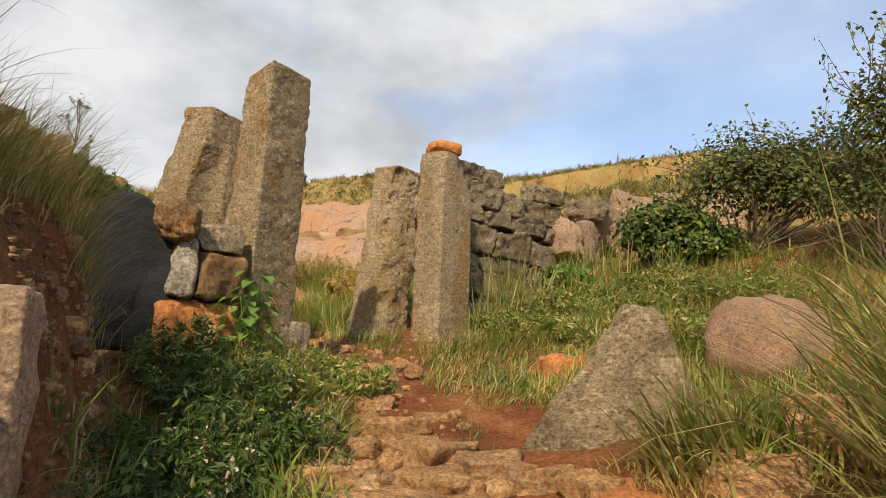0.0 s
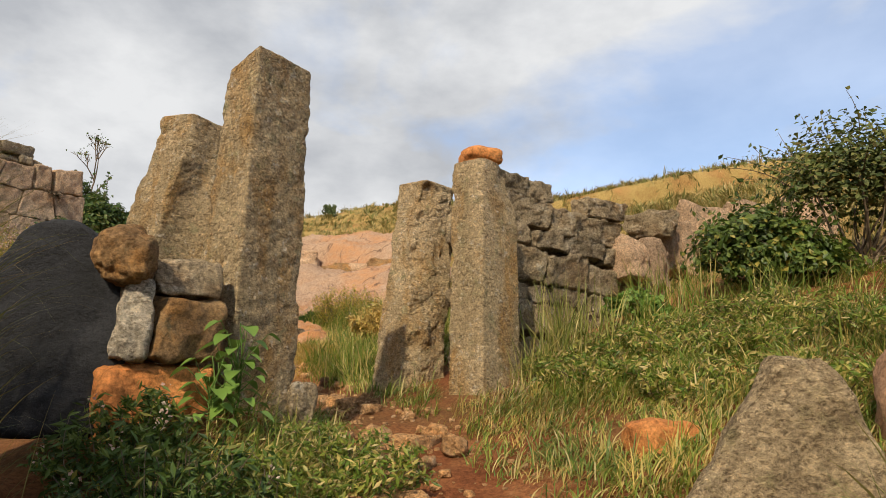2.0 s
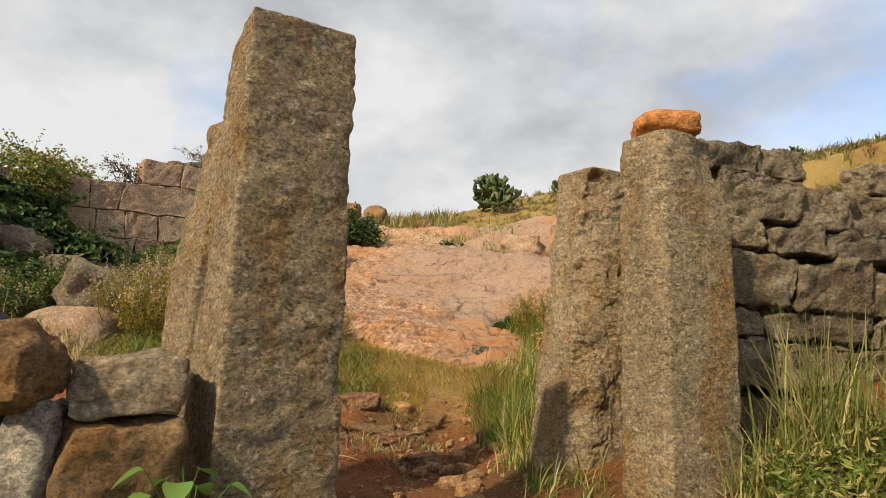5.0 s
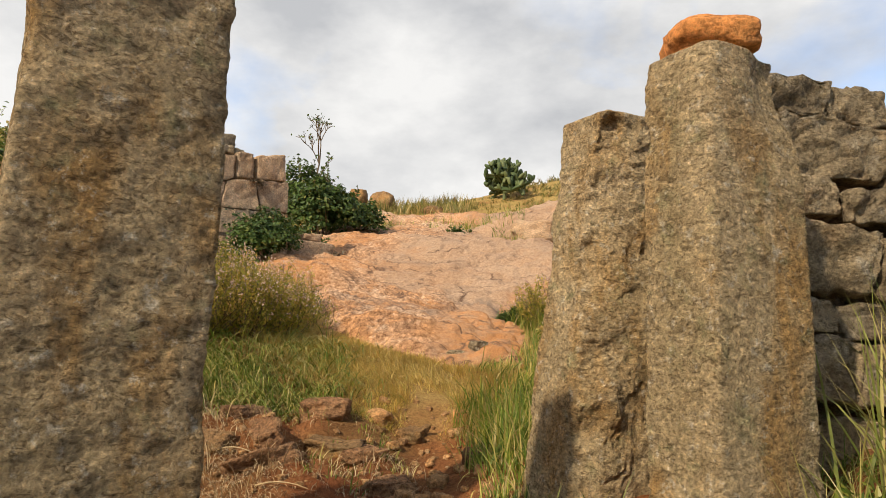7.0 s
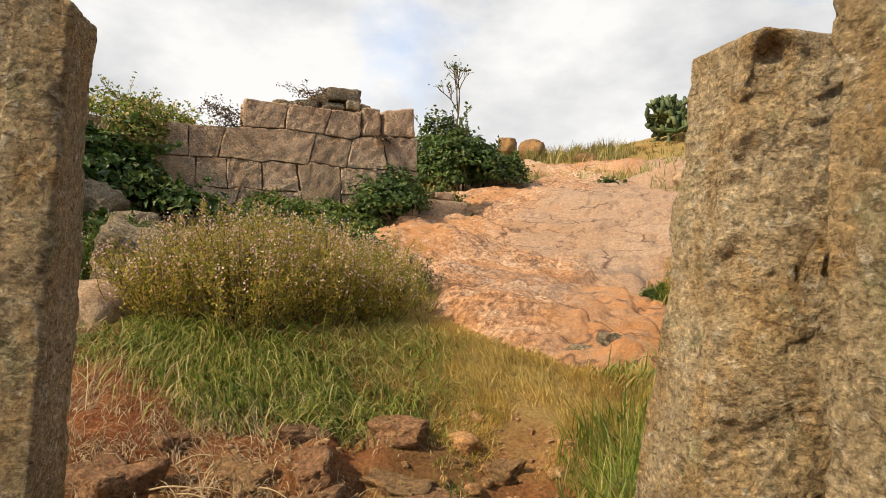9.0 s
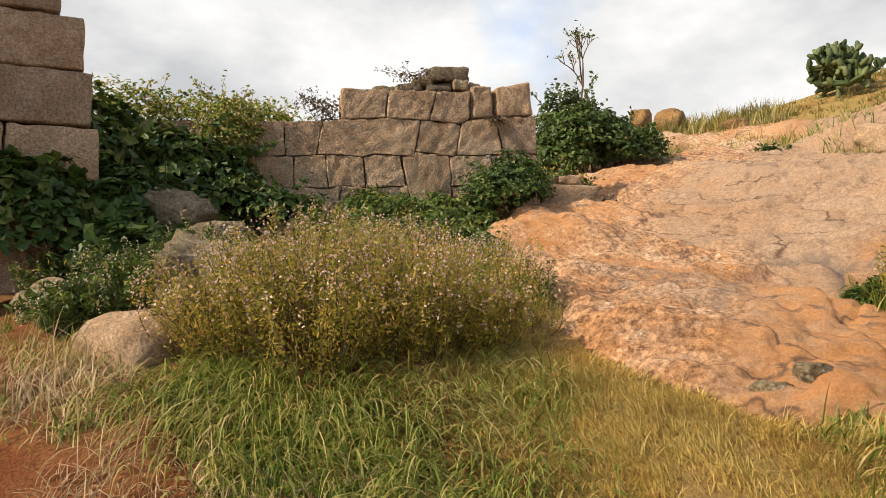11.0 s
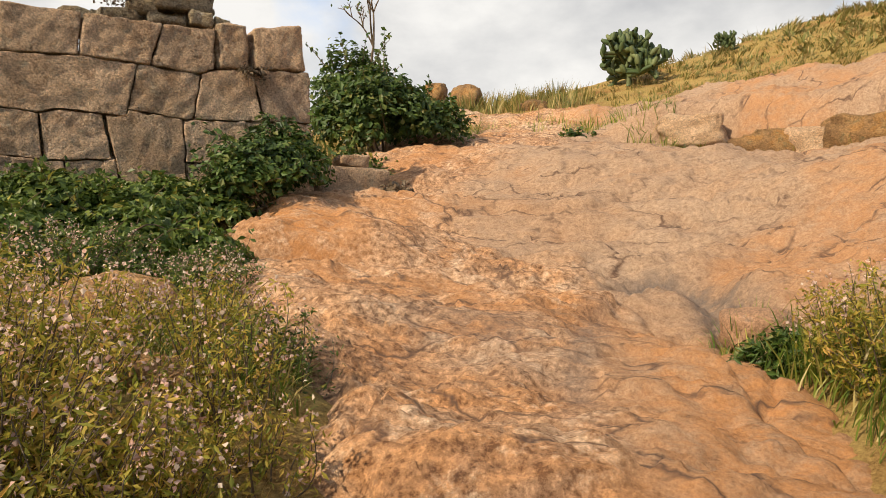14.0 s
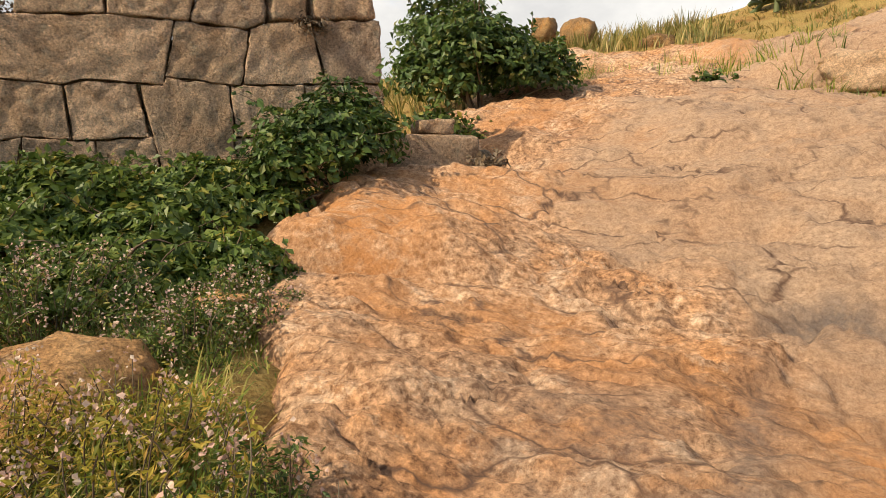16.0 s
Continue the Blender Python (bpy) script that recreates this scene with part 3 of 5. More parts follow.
def blades(base, height, width, lean, azim, droop=1.0, levels=4):
    """Grass blades as tapering bent strips: arrays of roots, lengths, widths, leans (radians) and headings."""
    n = len(base)
    d = np.stack([np.cos(azim), np.sin(azim), np.zeros(n)], 1)
    side = np.stack([-np.sin(azim), np.cos(azim), np.zeros(n)], 1)
    tw = RNG.uniform(-0.9, 0.9, n)[:, None]
    side = side * np.cos(tw) + d * np.sin(tw)
    rows, pos, ang = [], base.copy(), lean * 0.35
    seg = height / levels
    for k in range(levels + 1):
        w = width * (1 - (k / levels) ** 1.6) * (0.75 + 0.5 * min(1, 2 * k / levels)) * 0.5
        rows.append(pos - side * w[:, None])
        rows.append(pos + side * w[:, None])
        pos = pos + (d * np.sin(ang)[:, None] + np.array([0, 0, 1]) * np.cos(ang)[:, None]) * seg[:, None]
        ang = ang + lean * droop * 1.3 / levels
    verts = np.stack(rows, 1).reshape(-1, 3)
    per = 2 * (levels + 1)
    pat = np.array([(2 * k, 2 * k + 1, 2 * k + 3, 2 * k + 2) for k in range(levels)])
    faces = (np.arange(n)[:, None, None] * per + pat[None]).reshape(-1, 4)
    return verts, faces


def leaves(pos, size, normal, long=1.6):
    """Leaves as folded diamonds at pos, facing about normal."""
    n = len(pos)
    nn = normal / np.maximum(np.linalg.norm(normal, axis=1, keepdims=True), 1e-6)
    r = RNG.normal(size=(n, 3))
    a = np.cross(nn, r)
    a /= np.maximum(np.linalg.norm(a, axis=1, keepdims=True), 1e-6)
    b = np.cross(nn, a)
    s = size[:, None]
    v = np.stack([pos - a * s * long * 0.5, pos - b * s * 0.5 + nn * s * 0.14 - a * s * 0.12, pos + a * s * long * 0.5 - nn * s * 0.12, pos + b * s * 0.5 + nn * s * 0.14 - a * s * 0.12], 1)
    i = np.arange(n)[:, None] * 4
    return v.reshape(-1, 3), np.concatenate([i + np.array([[0, 1, 2]]), i + np.array([[0, 2, 3]])])


def crown(blobs, n, size, up=0.5, inner=0.55):
    """Leaf places on and in rough ellipsoids (x, y, z, rx, ry, rz)."""
    bl = np.array(blobs, float)
    wgt = (bl[:, 3] * bl[:, 4] + bl[:, 3] * bl[:, 5] + bl[:, 4] * bl[:, 5]) ** 0.9
    k = RNG.choice(len(bl), n, p=wgt / wgt.sum())
    d = RNG.normal(size=(n, 3))
    d /= np.linalg.norm(d, axis=1, keepdims=True)
    d[:, 2] = np.where(d[:, 2] < -0.25, -d[:, 2], d[:, 2])
    rad = inner + (1 - inner) * RNG.random(n) ** 0.5
    lump = 1 + 0.33 * fbm(d[:, 0] * 2.1 + k * 3.1, d[:, 1] * 2.1, d[:, 2] * 2.1, 3)
    pos = bl[k, :3] + d * bl[k, 3:6] * (rad * lump)[:, None]
    nor = d + RNG.normal(size=(n, 3)) * 0.55 + np.array([0, 0, up])
    return leaves(pos, size * RNG.uniform(0.6, 1.3, n), nor)


# ---- the walked ground ----


def spread(lo, hi, step, far):
    mid = np.arange(lo, hi + step / 2, step)
    out, d = [], step
    while sum(out) < far:
        d *= 1.22
        out.append(d)
    g = np.cumsum(out)
    return np.concatenate([lo - g[::-1], mid, hi + g])


def sheet(name, xs, ys, height, mat, keep=None):
    X, Y = np.meshgrid(xs, ys)
    Z = height(X, Y)
    nx, ny = len(xs), len(ys)
    i = (np.arange(ny - 1)[:, None] * nx + np.arange(nx - 1)[None]).ravel()
    faces = np.stack([i, i + 1, i + nx + 1, i + nx], 1)
    if keep is not None:
        ok = keep(X, Y).ravel()
        faces = faces[ok[faces].any(1)]
    verts = np.stack([X, Y, Z], -1).reshape(-1, 3)
    if keep is not None:
        used = np.unique(faces)
        remap = np.zeros(len(verts), int)
        remap[used] = np.arange(len(used))
        verts, faces = verts[used], remap[faces]
    return part(name, mesh_of(name, verts, faces, mat))


def bare_ground(x, y):
    return ground_z(x, y) - 0.22 * sig(rock_mask(x, y) / 0.15 - 1)


ground = sheet("ground", spread(-12.0, 6.0, 0.075, 600), spread(-3.0, 24.0, 0.075, 600), bare_ground, M_SOIL)
tagged(ground, "red earth hillside with stony trodden path and dry turf", "ground", kind="structure")
rock_slope = sheet("rock_slope", np.concatenate([np.arange(-13.0, -8.8, 0.07), np.arange(-8.8, -2.3, 0.03), np.arange(-2.3, 0.2, 0.07)]), np.concatenate([np.arange(10.0, 15.4, 0.03), np.arange(15.4, 25.0, 0.06)]), rock_z, M_SHEET, lambda x, y: rock_mask(x, y) > -0.35)
stains = rock_slope.data.attributes.new("stain", "FLOAT_COLOR", "POINT")
rock_co = np.empty(len(rock_slope.data.vertices) * 3, np.float32)
rock_slope.data.vertices.foreach_get("co", rock_co)
rock_co = rock_co.reshape(-1, 3).astype(float)
stains.data.foreach_set("color", np.stack([*rock_stain(rock_co[:, 0], rock_co[:, 1]), np.ones(len(rock_co))], 1).astype(np.float32).ravel())
tagged(rock_slope, "bare pinkish orange granite slope with cracks and stains", "rock slope", kind="structure")

# ---- gate pillars ----


def chisel(pos, q, seed):
    """Long tool scars and spalls along the corners."""
    mid = pos.mean(0)
    out = (pos - mid) * (1, 1, 0)
    out /= np.maximum(np.linalg.norm(out, axis=1, keepdims=True), 1e-6)
    x, y, z = (pos + seed * 3.7).T
    corner = sig((np.abs(q[:, 0]) - 0.86) / 0.04) * sig((np.abs(q[:, 1]) - 0.86) / 0.04)
    spall = np.clip(fbm(x * 2.1, y * 2.1, z * 4.5, 4, 0.6) - 0.1, 0, 1)
    plates = fbm(x * 4.0, y * 4.0, z * 8.0, 3, 0.5) * 3.0
    k = np.clip((plates - np.floor(plates) - 0.55) * 5, 0, 1)
    d = -0.03 * corner * spall - 0.004 * np.abs(fbm(x * 11, y * 11, z * 21, 4, 0.6)) + 0.0025 * (np.floor(plates) + k)
    return pos + out * d[:, None]


def pillar(name, base, top, z0, z1, label, cuts=(48, 42, 240), edge=0.016, rough=0.0035, seed=0.0, bulge=None, mat=None):
    b = [(x, y, z0) for x, y in base]
    t = [(x, y, z1 + dz) for x, y, dz in top]
    v, f = hewn(b, t, cuts, edge, rough, 16.0, seed, lambda pos, q: chisel(bulge(pos, q) if bulge else pos, q, seed))
    return tagged(part(name, mesh_of(name, v, f, mat or M_PILLAR)), label, "stone pillar", "stone pillars of the gate")


def flare(pos, q):
    """Widened foot towards one side."""
    low = sig((3.25 - pos[:, 2]) / 0.12)
    pos[:, 0] -= low * 0.16 * (q[:, 0] < 0.2) * sig((0.3 - q[:, 0]) / 0.15)
    return pos


def chipped(pos, q):
    """One face split away unevenly."""
    face = np.clip((0.7 - q[:, 1]) / 1.7, 0, 1) * sig((0.97 - np.abs(q[:, 2])) / 0.01)
    n = fbm(pos[:, 0] * 16, pos[:, 1] * 16, pos[:, 2] * 12, 4, 0.6)
    layer = fbm(pos[:, 0] * 2.6, pos[:, 1] * 2.6, pos[:, 2] * 1.9, 4, 0.55) * 4.5
    k = np.clip((layer - np.floor(layer) - 0.7) * 6, 0, 1)
    bite = np.clip(0.25 + fbm(pos[:, 2] * 1.7, 0.3, 2.0, 4, 0.6), 0, 1) * sig((-0.55 - q[:, 0]) / 0.12)
    d = face * (0.008 * n + 0.012 * (np.floor(layer) + k) - 0.11 * bite - 0.02)
    return pos + d[:, None] * np.array([0.66, -0.75, 0.0])


def shoulder(pos, q):
    """The narrowed head on one side."""
    hi = sig((pos[:, 2] - 3.42) / 0.06)
    pos[:, 0] -= hi * 0.09 * sig((q[:, 0] - 0.3) / 0.2)
    return pos


pillar("stone_pillar", [(-1.57, 5.25), (-1.30, 5.77), (-1.66, 5.96), (-1.98, 5.43)], [(-1.53, 5.33, -0.02), (-1.30, 5.79, 0.0), (-1.55, 5.92, -0.05), (-1.80, 5.48, -0.14)], 1.1, 3.96, "tall leaning hewn granite gate pillar, olive brown", seed=1.0)
pillar("stone_pillar", [(-2.34, 5.95), (-2.10, 6.25), (-2.45, 6.5), (-2.75, 6.1)], [(-2.27, 6.02, 0.0), (-2.05, 6.32, -0.05), (-2.36, 6.5, 0.0), (-2.60, 6.14, 0.03)], 1.2, 3.76, "shorter granite pillar with a widened foot", seed=5.0, bulge=flare)
pillar("stone_pillar", [(-0.84, 7.63), (-0.48, 7.92), (-0.82, 8.2), (-1.23, 7.96)], [(-0.62, 7.77, 0.0), (-0.32, 8.02, -0.04), (-0.62, 8.25, -0.02), (-0.93, 8.01, 0.02)], 1.2, 3.75, "leaning granite pillar with one split ragged face", seed=9.0, bulge=chipped)
pillar("stone_pillar", [(-0.06, 6.98), (0.30, 7.38), (0.0, 7.66), (-0.37, 7.20)], [(-0.05, 7.06, 0.0), (0.26, 7.4, -0.02), (-0.02, 7.58, 0.02), (-0.34, 7.24, 0.0)], 1.3, 3.73, "stout granite pillar carrying an orange stone", seed=13.0, bulge=shoulder)


def loose(name, mat, at, size, seed, turn=0.0, label="", category="stone", group="", rough=0.18, cuts=10, tilt=(0, 0), edge=0.62):
    v, f = boulder(*size, seed=seed, rough=rough, cuts=cuts, edge=edge)
    ob = part(name, mesh_of(name, v, f, mat))
    ob.matrix_world = pose(*at, tilt[0], tilt[1], turn)
    return tagged(ob, label, category, group)


loose("cap_stone", M_ORANGE, (-0.06, 7.3, 3.80), (0.21, 0.18, 0.095), 3.0, 25, "rounded bright orange stone lying on the stout pillar", rough=0.12, edge=0.85)

# ---- stones heaped beside the tall pillar ----


def block(name, mat, base, z0, z1, label, cuts=(22, 18, 22), edge=0.028, rough=0.03, seed=0.0, category="stone", group="", top=None, scale=6.0, parent=None):
    t = top or base
    v, f = hewn([(x, y, z0) for x, y in base], [(x, y, z1) for x, y in t], cuts, edge, rough, scale, seed)
    ob = part(name, mesh_of(name, v, f, mat), parent)
    return tagged(ob, label, category, group)


HEAP = "stones heaped beside the gate"
block("stone_block", M_ORANGE, [(-1.93, 4.62), (-1.55, 5.10), (-1.85, 5.3), (-2.2, 4.8)], 1.35, 1.83, "rust orange stone at the foot of the heap", seed=2.0, edge=0.06, group=HEAP)
block("stone_block", M_BROWN, [(-1.78, 4.72), (-1.54, 5.11), (-1.86, 5.3), (-2.08, 4.92)], 1.835, 2.19, "squared brown stone block with rust stain", seed=4.0, edge=0.04, group=HEAP, top=[(-1.74, 4.80), (-1.55, 5.13), (-1.86, 5.3), (-2.05, 4.95)])
block("stone_block", M_PALE, [(-1.97, 4.62), (-1.79, 4.73), (-1.95, 4.95), (-2.12, 4.85)], 1.83, 2.25, "pale grey upright stone in the heap", seed=6.0, edge=0.04, rough=0.03, group=HEAP, top=[(-1.93, 4.68), (-1.81, 4.75), (-1.95, 4.95), (-2.08, 4.88)])
block("stone_block", M_RUBBLE, [(-1.80, 4.82), (-1.59, 5.14), (-1.9, 5.4), (-2.08, 5.05)], 2.20, 2.42, "grey angular stone topping the heap", seed=8.0, edge=0.03, rough=0.03, group=HEAP, top=[(-1.93, 4.90), (-1.62, 5.18), (-1.92, 5.4), (-2.06, 5.08)])
loose("round_stone", M_BROWN, (-1.96, 4.72, 2.38), (0.15, 0.15, 0.145), 11.0, 20, "rounded dark brown stone resting on the heap", group=HEAP, rough=0.2, cuts=16, edge=0.72)


def arched(pos, q):
    """A round head on the upright slab."""
    w = np.clip((q[:, 2] + 0.25) / 1.25, 0, 1)
    keep = np.sqrt(np.clip(1 - w * w, 0.02, 1))
    axis = np.array([0.97, 0.242, 0.0])
    along = (pos - np.array([-2.34, 4.74, 0.0])) @ axis
    return pos + ((keep - 1) * along)[:, None] * axis


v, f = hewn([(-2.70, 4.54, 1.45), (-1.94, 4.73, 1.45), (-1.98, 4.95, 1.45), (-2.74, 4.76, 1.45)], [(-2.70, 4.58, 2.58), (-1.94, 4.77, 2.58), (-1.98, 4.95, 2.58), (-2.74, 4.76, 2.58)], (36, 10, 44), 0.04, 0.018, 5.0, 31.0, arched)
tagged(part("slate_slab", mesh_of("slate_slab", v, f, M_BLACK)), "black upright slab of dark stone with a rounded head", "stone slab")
block("stone_block", M_RUBBLE, [(-1.30, 5.66), (-1.16, 5.78), (-1.3, 5.98), (-1.42, 5.86)], 1.15, 1.72, "small grey stone wedged at the pillar foot", seed=3.3, group=HEAP)

# ---- stones beside the path ----
block("granite_slab", M_SLAB, [(0.42, 4.08), (1.66, 3.92), (1.80, 4.34), (0.62, 4.45)], 0.88, 1.84, "large three-cornered granite slab leaning beside the path", (26, 10, 26), 0.05, 0.03, 7.7, "stone slab", top=[(1.12, 4.12), (1.30, 4.10), (1.36, 4.30), (1.16, 4.36)])
loose("boulder", M_BOULDER, (2.38, 4.86, 1.62), (0.48, 0.40, 0.40), 17.0, 30, "smooth reddish brown boulder in the grass", "boulder", rough=0.10, cuts=16, edge=0.9)
loose("stone", M_ORANGE, (0.98, 5.45, 1.40), (0.22, 0.16, 0.13), 19.0, 15, "flat orange stone sunk in the slope", cuts=8)
block("stone_block", M_WALL, [(-1.30, 1.66), (-1.08, 1.72), (-1.2, 2.0), (-1.45, 1.92)], 0.2, 1.64, "pinkish granite block standing against the earth bank", (8, 8, 24), seed=12.0)
loose("boulder", M_ORANGE, (1.0, 3.42, 0.72), (0.30, 0.2, 0.18), 29.0, 40, "orange earth-stained boulder under the slab", "boulder", cuts=10)
loose("boulder", M_EARTHY, (1.55, 3.35, 0.92), (0.28, 0.2, 0.17), 27.0, 10, "earthy stone half sunk beneath grass", "boulder", cuts=10)
loose("boulder", M_EARTHY, (1.95, 3.5, 1.18), (0.22, 0.2, 0.2), 37.0, 70, "earthy stone half sunk beneath grass", "boulder", cuts=10)
loose("boulder", M_EARTHY, (-0.33, 3.55, 0.70), (0.34, 0.28, 0.12), 41.0, 10, "flat ochre stone worn by walkers on the path", "boulder", group="path stones", cuts=10)
loose("boulder", M_EARTHY, (0.02, 3.75, 0.78), (0.26, 0.3, 0.12), 43.0, 50, "flat ochre stone worn by walkers on the path", "boulder", group="path stones", cuts=10)
loose("boulder", M_EARTHY, (-0.02, 4.75, 0.98), (0.19, 0.14, 0.12), 47.0, 15, "pale rounded stone on the path", "boulder", group="path stones", cuts=10)
loose("boulder", M_EARTHY, (-0.72, 4.25, 0.93), (0.14, 0.12, 0.11), 49.0, 80, "ochre rounded stone on the path", "boulder", group="path stones", cuts=10)
for k, (x, y, sx, sy, sz, turn) in enumerate([(-0.62, 3.65, 0.30, 0.20, 0.12, 10), (-0.05, 4.05, 0.22, 0.2, 0.13, 50), (0.30, 3.82, 0.2, 0.24, 0.13, 15), (-0.32, 4.4, 0.17, 0.14, 0.1, 35), (-0.88, 4.4, 0.13, 0.1, 0.1, 70), (0.56, 3.66, 0.17, 0.13, 0.12, 5), (-0.5, 4.85, 0.15, 0.1, 0.1, 25), (0.1, 3.45, 0.26, 0.2, 0.1, 65), (-0.3, 3.2, 0.26, 0.2, 0.12, 20), (0.78, 3.45, 0.15, 0.12, 0.12, 40), (-0.72, 5.35, 0.16, 0.12, 0.09, 15), (-0.55, 5.9, 0.18, 0.13, 0.09, 60)]):
    loose("flat_stone", M_EARTHY, (x, y, float(ground_z(x, y)) - 0.25 * sz), (sx, sy, sz), 600.0 + 7 * k, turn, "flat ochre stone worn by walkers on the path", "stone", "path stones", 0.22, 12, edge=0.16)
for k, (x, y, sx, sy, sz, turn, tl) in enumerate([(-3.06, 8.7, 0.20, 0.16, 0.16, 25, 0), (-2.45, 9.0, 0.11, 0.10, 0.14, 5, 10), (-3.1, 8.05, 0.2, 0.12, 0.13, -35, 20), (-3.7, 7.15, 0.22, 0.2, 0.2, 15, 0), (-2.9, 7.8, 0.26, 0.15, 0.12, 60, -15), (-3.36, 7.75, 0.16, 0.1, 0.1, 20, 20), (-2.5, 8.4, 0.17, 0.12, 0.1, 40, 0), (-1.75, 8.7, 0.13, 0.1, 0.15, 30, 10), (-3.45, 8.2, 0.15, 0.12, 0.1, 80, 0), (-2.75, 8.4, 0.2, 0.11, 0.09, 10, 10), (-2.1, 8.1, 0.16, 0.1, 0.08, 55, 0), (-3.9, 7.6, 0.12, 0.1, 0.08, 0, 0)]):
    loose("broken_rock", M_BROWN if k % 4 == 1 else M_REDROCK, (x, y, float(ground_z(x, y)) - 0.1 * sz), (0.9 * sx, 0.9 * sy, 0.62 * sz), 700.0 + 5 * k, turn, "angular red brown rock broken out of the earth", "rock", "broken rocks on the path", 0.26, 14, (tl, tl * 0.6), 0.26)

SMALL = []
for k in range(16):
    r = 0.03 + 0.085 * (k / 15) ** 1.8
    SMALL.append((r, mesh_of("path_stone", *boulder(r, r * (0.65 + 0.3 * (k % 3) / 2), r * 0.6, 100.0 + 7 * k, 0.2, 6), M_EARTHY)))
for k in range(130):
    y = RNG.uniform(2.6, 9.4)
    x = path_x(y) + RNG.normal(0, 0.33)
    r, me = SMALL[int(16 * RNG.random() ** 1.4)]
    ob = part("path_stone", me)
    ob.matrix_world = pose(x, y, float(ground_z(x, y)) + 0.25 * r, RNG.uniform(-15, 15), RNG.uniform(-15, 15), RNG.uniform(0, 360))
    tagged(ob, "small ochre stone loose on the red path", "stone", "path stones")

# ---- fort wall ----
W0, WD, WN = Vector((-8.64, 14.66)), Vector((0.4075, 0.913)), Vector((0.913, -0.4075))


def wall_at(s, off):
    q = W0 + WD * s + WN * off
    return (q.x, q.y)


fort_wall = empty("wall_1", (-9.5, 12.5, 4.0))
tagged(fort_wall, "old fort wall of close-fitted pinkish granite blocks", "wall", kind="structure")
inv = fort_wall.matrix_world.inverted()
LINES = [
    ([-8, 0], [3.0, 3.0]),
    ([-8, -3.3, -0.1], [3.9, 3.95, 3.98]),
    ([-8, -3.93, -3.41, -3.2, -2.83, -2.23, 0], [4.3, 4.35, 4.35, 4.385, 4.355, 4.39, 4.42]),
    ([-8, -4.57, -3.93, -3.59, -3.27, -2.85, -2.83, -2.68, -2.06, -2.04, -1.44, -0.5, 0], [4.78, 4.81, 4.83, 4.86, 4.87, 4.835, 4.85, 4.89, 4.86, 4.94, 4.88, 4.93, 4.95]),
    ([-8, -4.07, -3.2, -2.5, -1.8, -1.3, -1.27, -1.1, -0.68, 0], [5.30, 5.36, 5.41, 5.46, 5.44, 5.40, 5.42, 5.49, 5.53, 5.58]),
    ([-3.2, -2.5, -1.67, -1.13, -1.12, -0.72, -0.70, -0.1], [5.91, 5.92, 5.92, 5.95, 6.03, 6.07, 6.04, 6.15]),
]


def course_z(k, s):
    return np.interp(s, *LINES[k])


def fitted_block(low, high, s0, s0t, s1, s1t, off, seed, edge=0.013):
    """One close-fitted block between two course lines, with its left and right ends at bottom and top."""
    g = 0.005
    b = [(*wall_at(s0 + g, off), 0), (*wall_at(s1 - g, off), 0), (*wall_at(s1 - g, off - 0.5), 0), (*wall_at(s0 + g, off - 0.5), 0)]
    t = [(*wall_at(s0t + g, off), 1), (*wall_at(s1t - g, off), 1), (*wall_at(s1t - g, off - 0.5), 1), (*wall_at(s0t + g, off - 0.5), 1)]

    def to_lines(pos, q):
        s = (pos[:, 0] - W0.x) * WD.x + (pos[:, 1] - W0.y) * WD.y
        lo, hi = course_z(low, s) + g, course_z(high, s) - g
        w = (q[:, 2] + 1) / 2
        pos[:, 2] = lo + (hi - lo) * w
        return pos

    v, f = hewn(b, t, (30, 5, 20), edge, 0.013, 9.0, seed, to_lines)
    return part("stone_block", mesh_of("stone_block", v, f, M_WALL), fort_wall)


JOINTS = [
    (0, 1, [(-8.2, -8.2), (-7.4, -7.4), (-6.6, -6.6), (-5.7, -5.7), (-4.8, -4.8), (-3.9, -3.9), (-3.0, -3.0), (-2.3, -2.3), (-1.7, -1.7), (-1.0, -1.0), (0.08, 0.08)]),
    (1, 2, [(-8.2, -8.2), (-7.3, -7.25), (-6.5, -6.5), (-5.7, -5.75), (-4.9, -4.85), (-4.1, -4.15), (-3.28, -3.21), (-2.66, -2.65), (-2.10, -2.17)]),
    (1, 3, [(-2.10, -2.27), (-1.44, -1.48)]),
    (1, 2, [(-1.44, -1.46), (-0.7, -0.66), (0.06, 0.05)]),
    (2, 3, [(-8.1, -8.1), (-7.5, -7.5), (-6.8, -6.85), (-6.0, -5.95), (-5.3, -5.3), (-4.6, -4.6), (-3.93, -3.93), (-3.41, -3.45), (-2.83, -2.87), (-2.20, -2.28)]),
    (2, 3, [(-1.46, -1.48), (-0.75, -0.78), (0.05, 0.03)]),
    (3, 4, [(-8.1, -8.1), (-7.3, -7.3), (-6.6, -6.55), (-5.8, -5.8), (-5.2, -5.25), (-4.62, -4.6), (-4.05, -4.07), (-3.59, -3.48), (-2.05, -1.94), (-1.37, -1.28), (-0.57, -0.70), (0.02, 0.0)]),
    (4, 5, [(-3.2, -3.2), (-2.5, -2.46), (-1.81, -1.68), (-1.12, -1.12)]),
    (4, 5, [(-1.10, -1.11), (-0.72, -0.73)]),
    (4, 5, [(-0.68, -0.69), (-0.03, -0.08)]),
]
n_block = 0
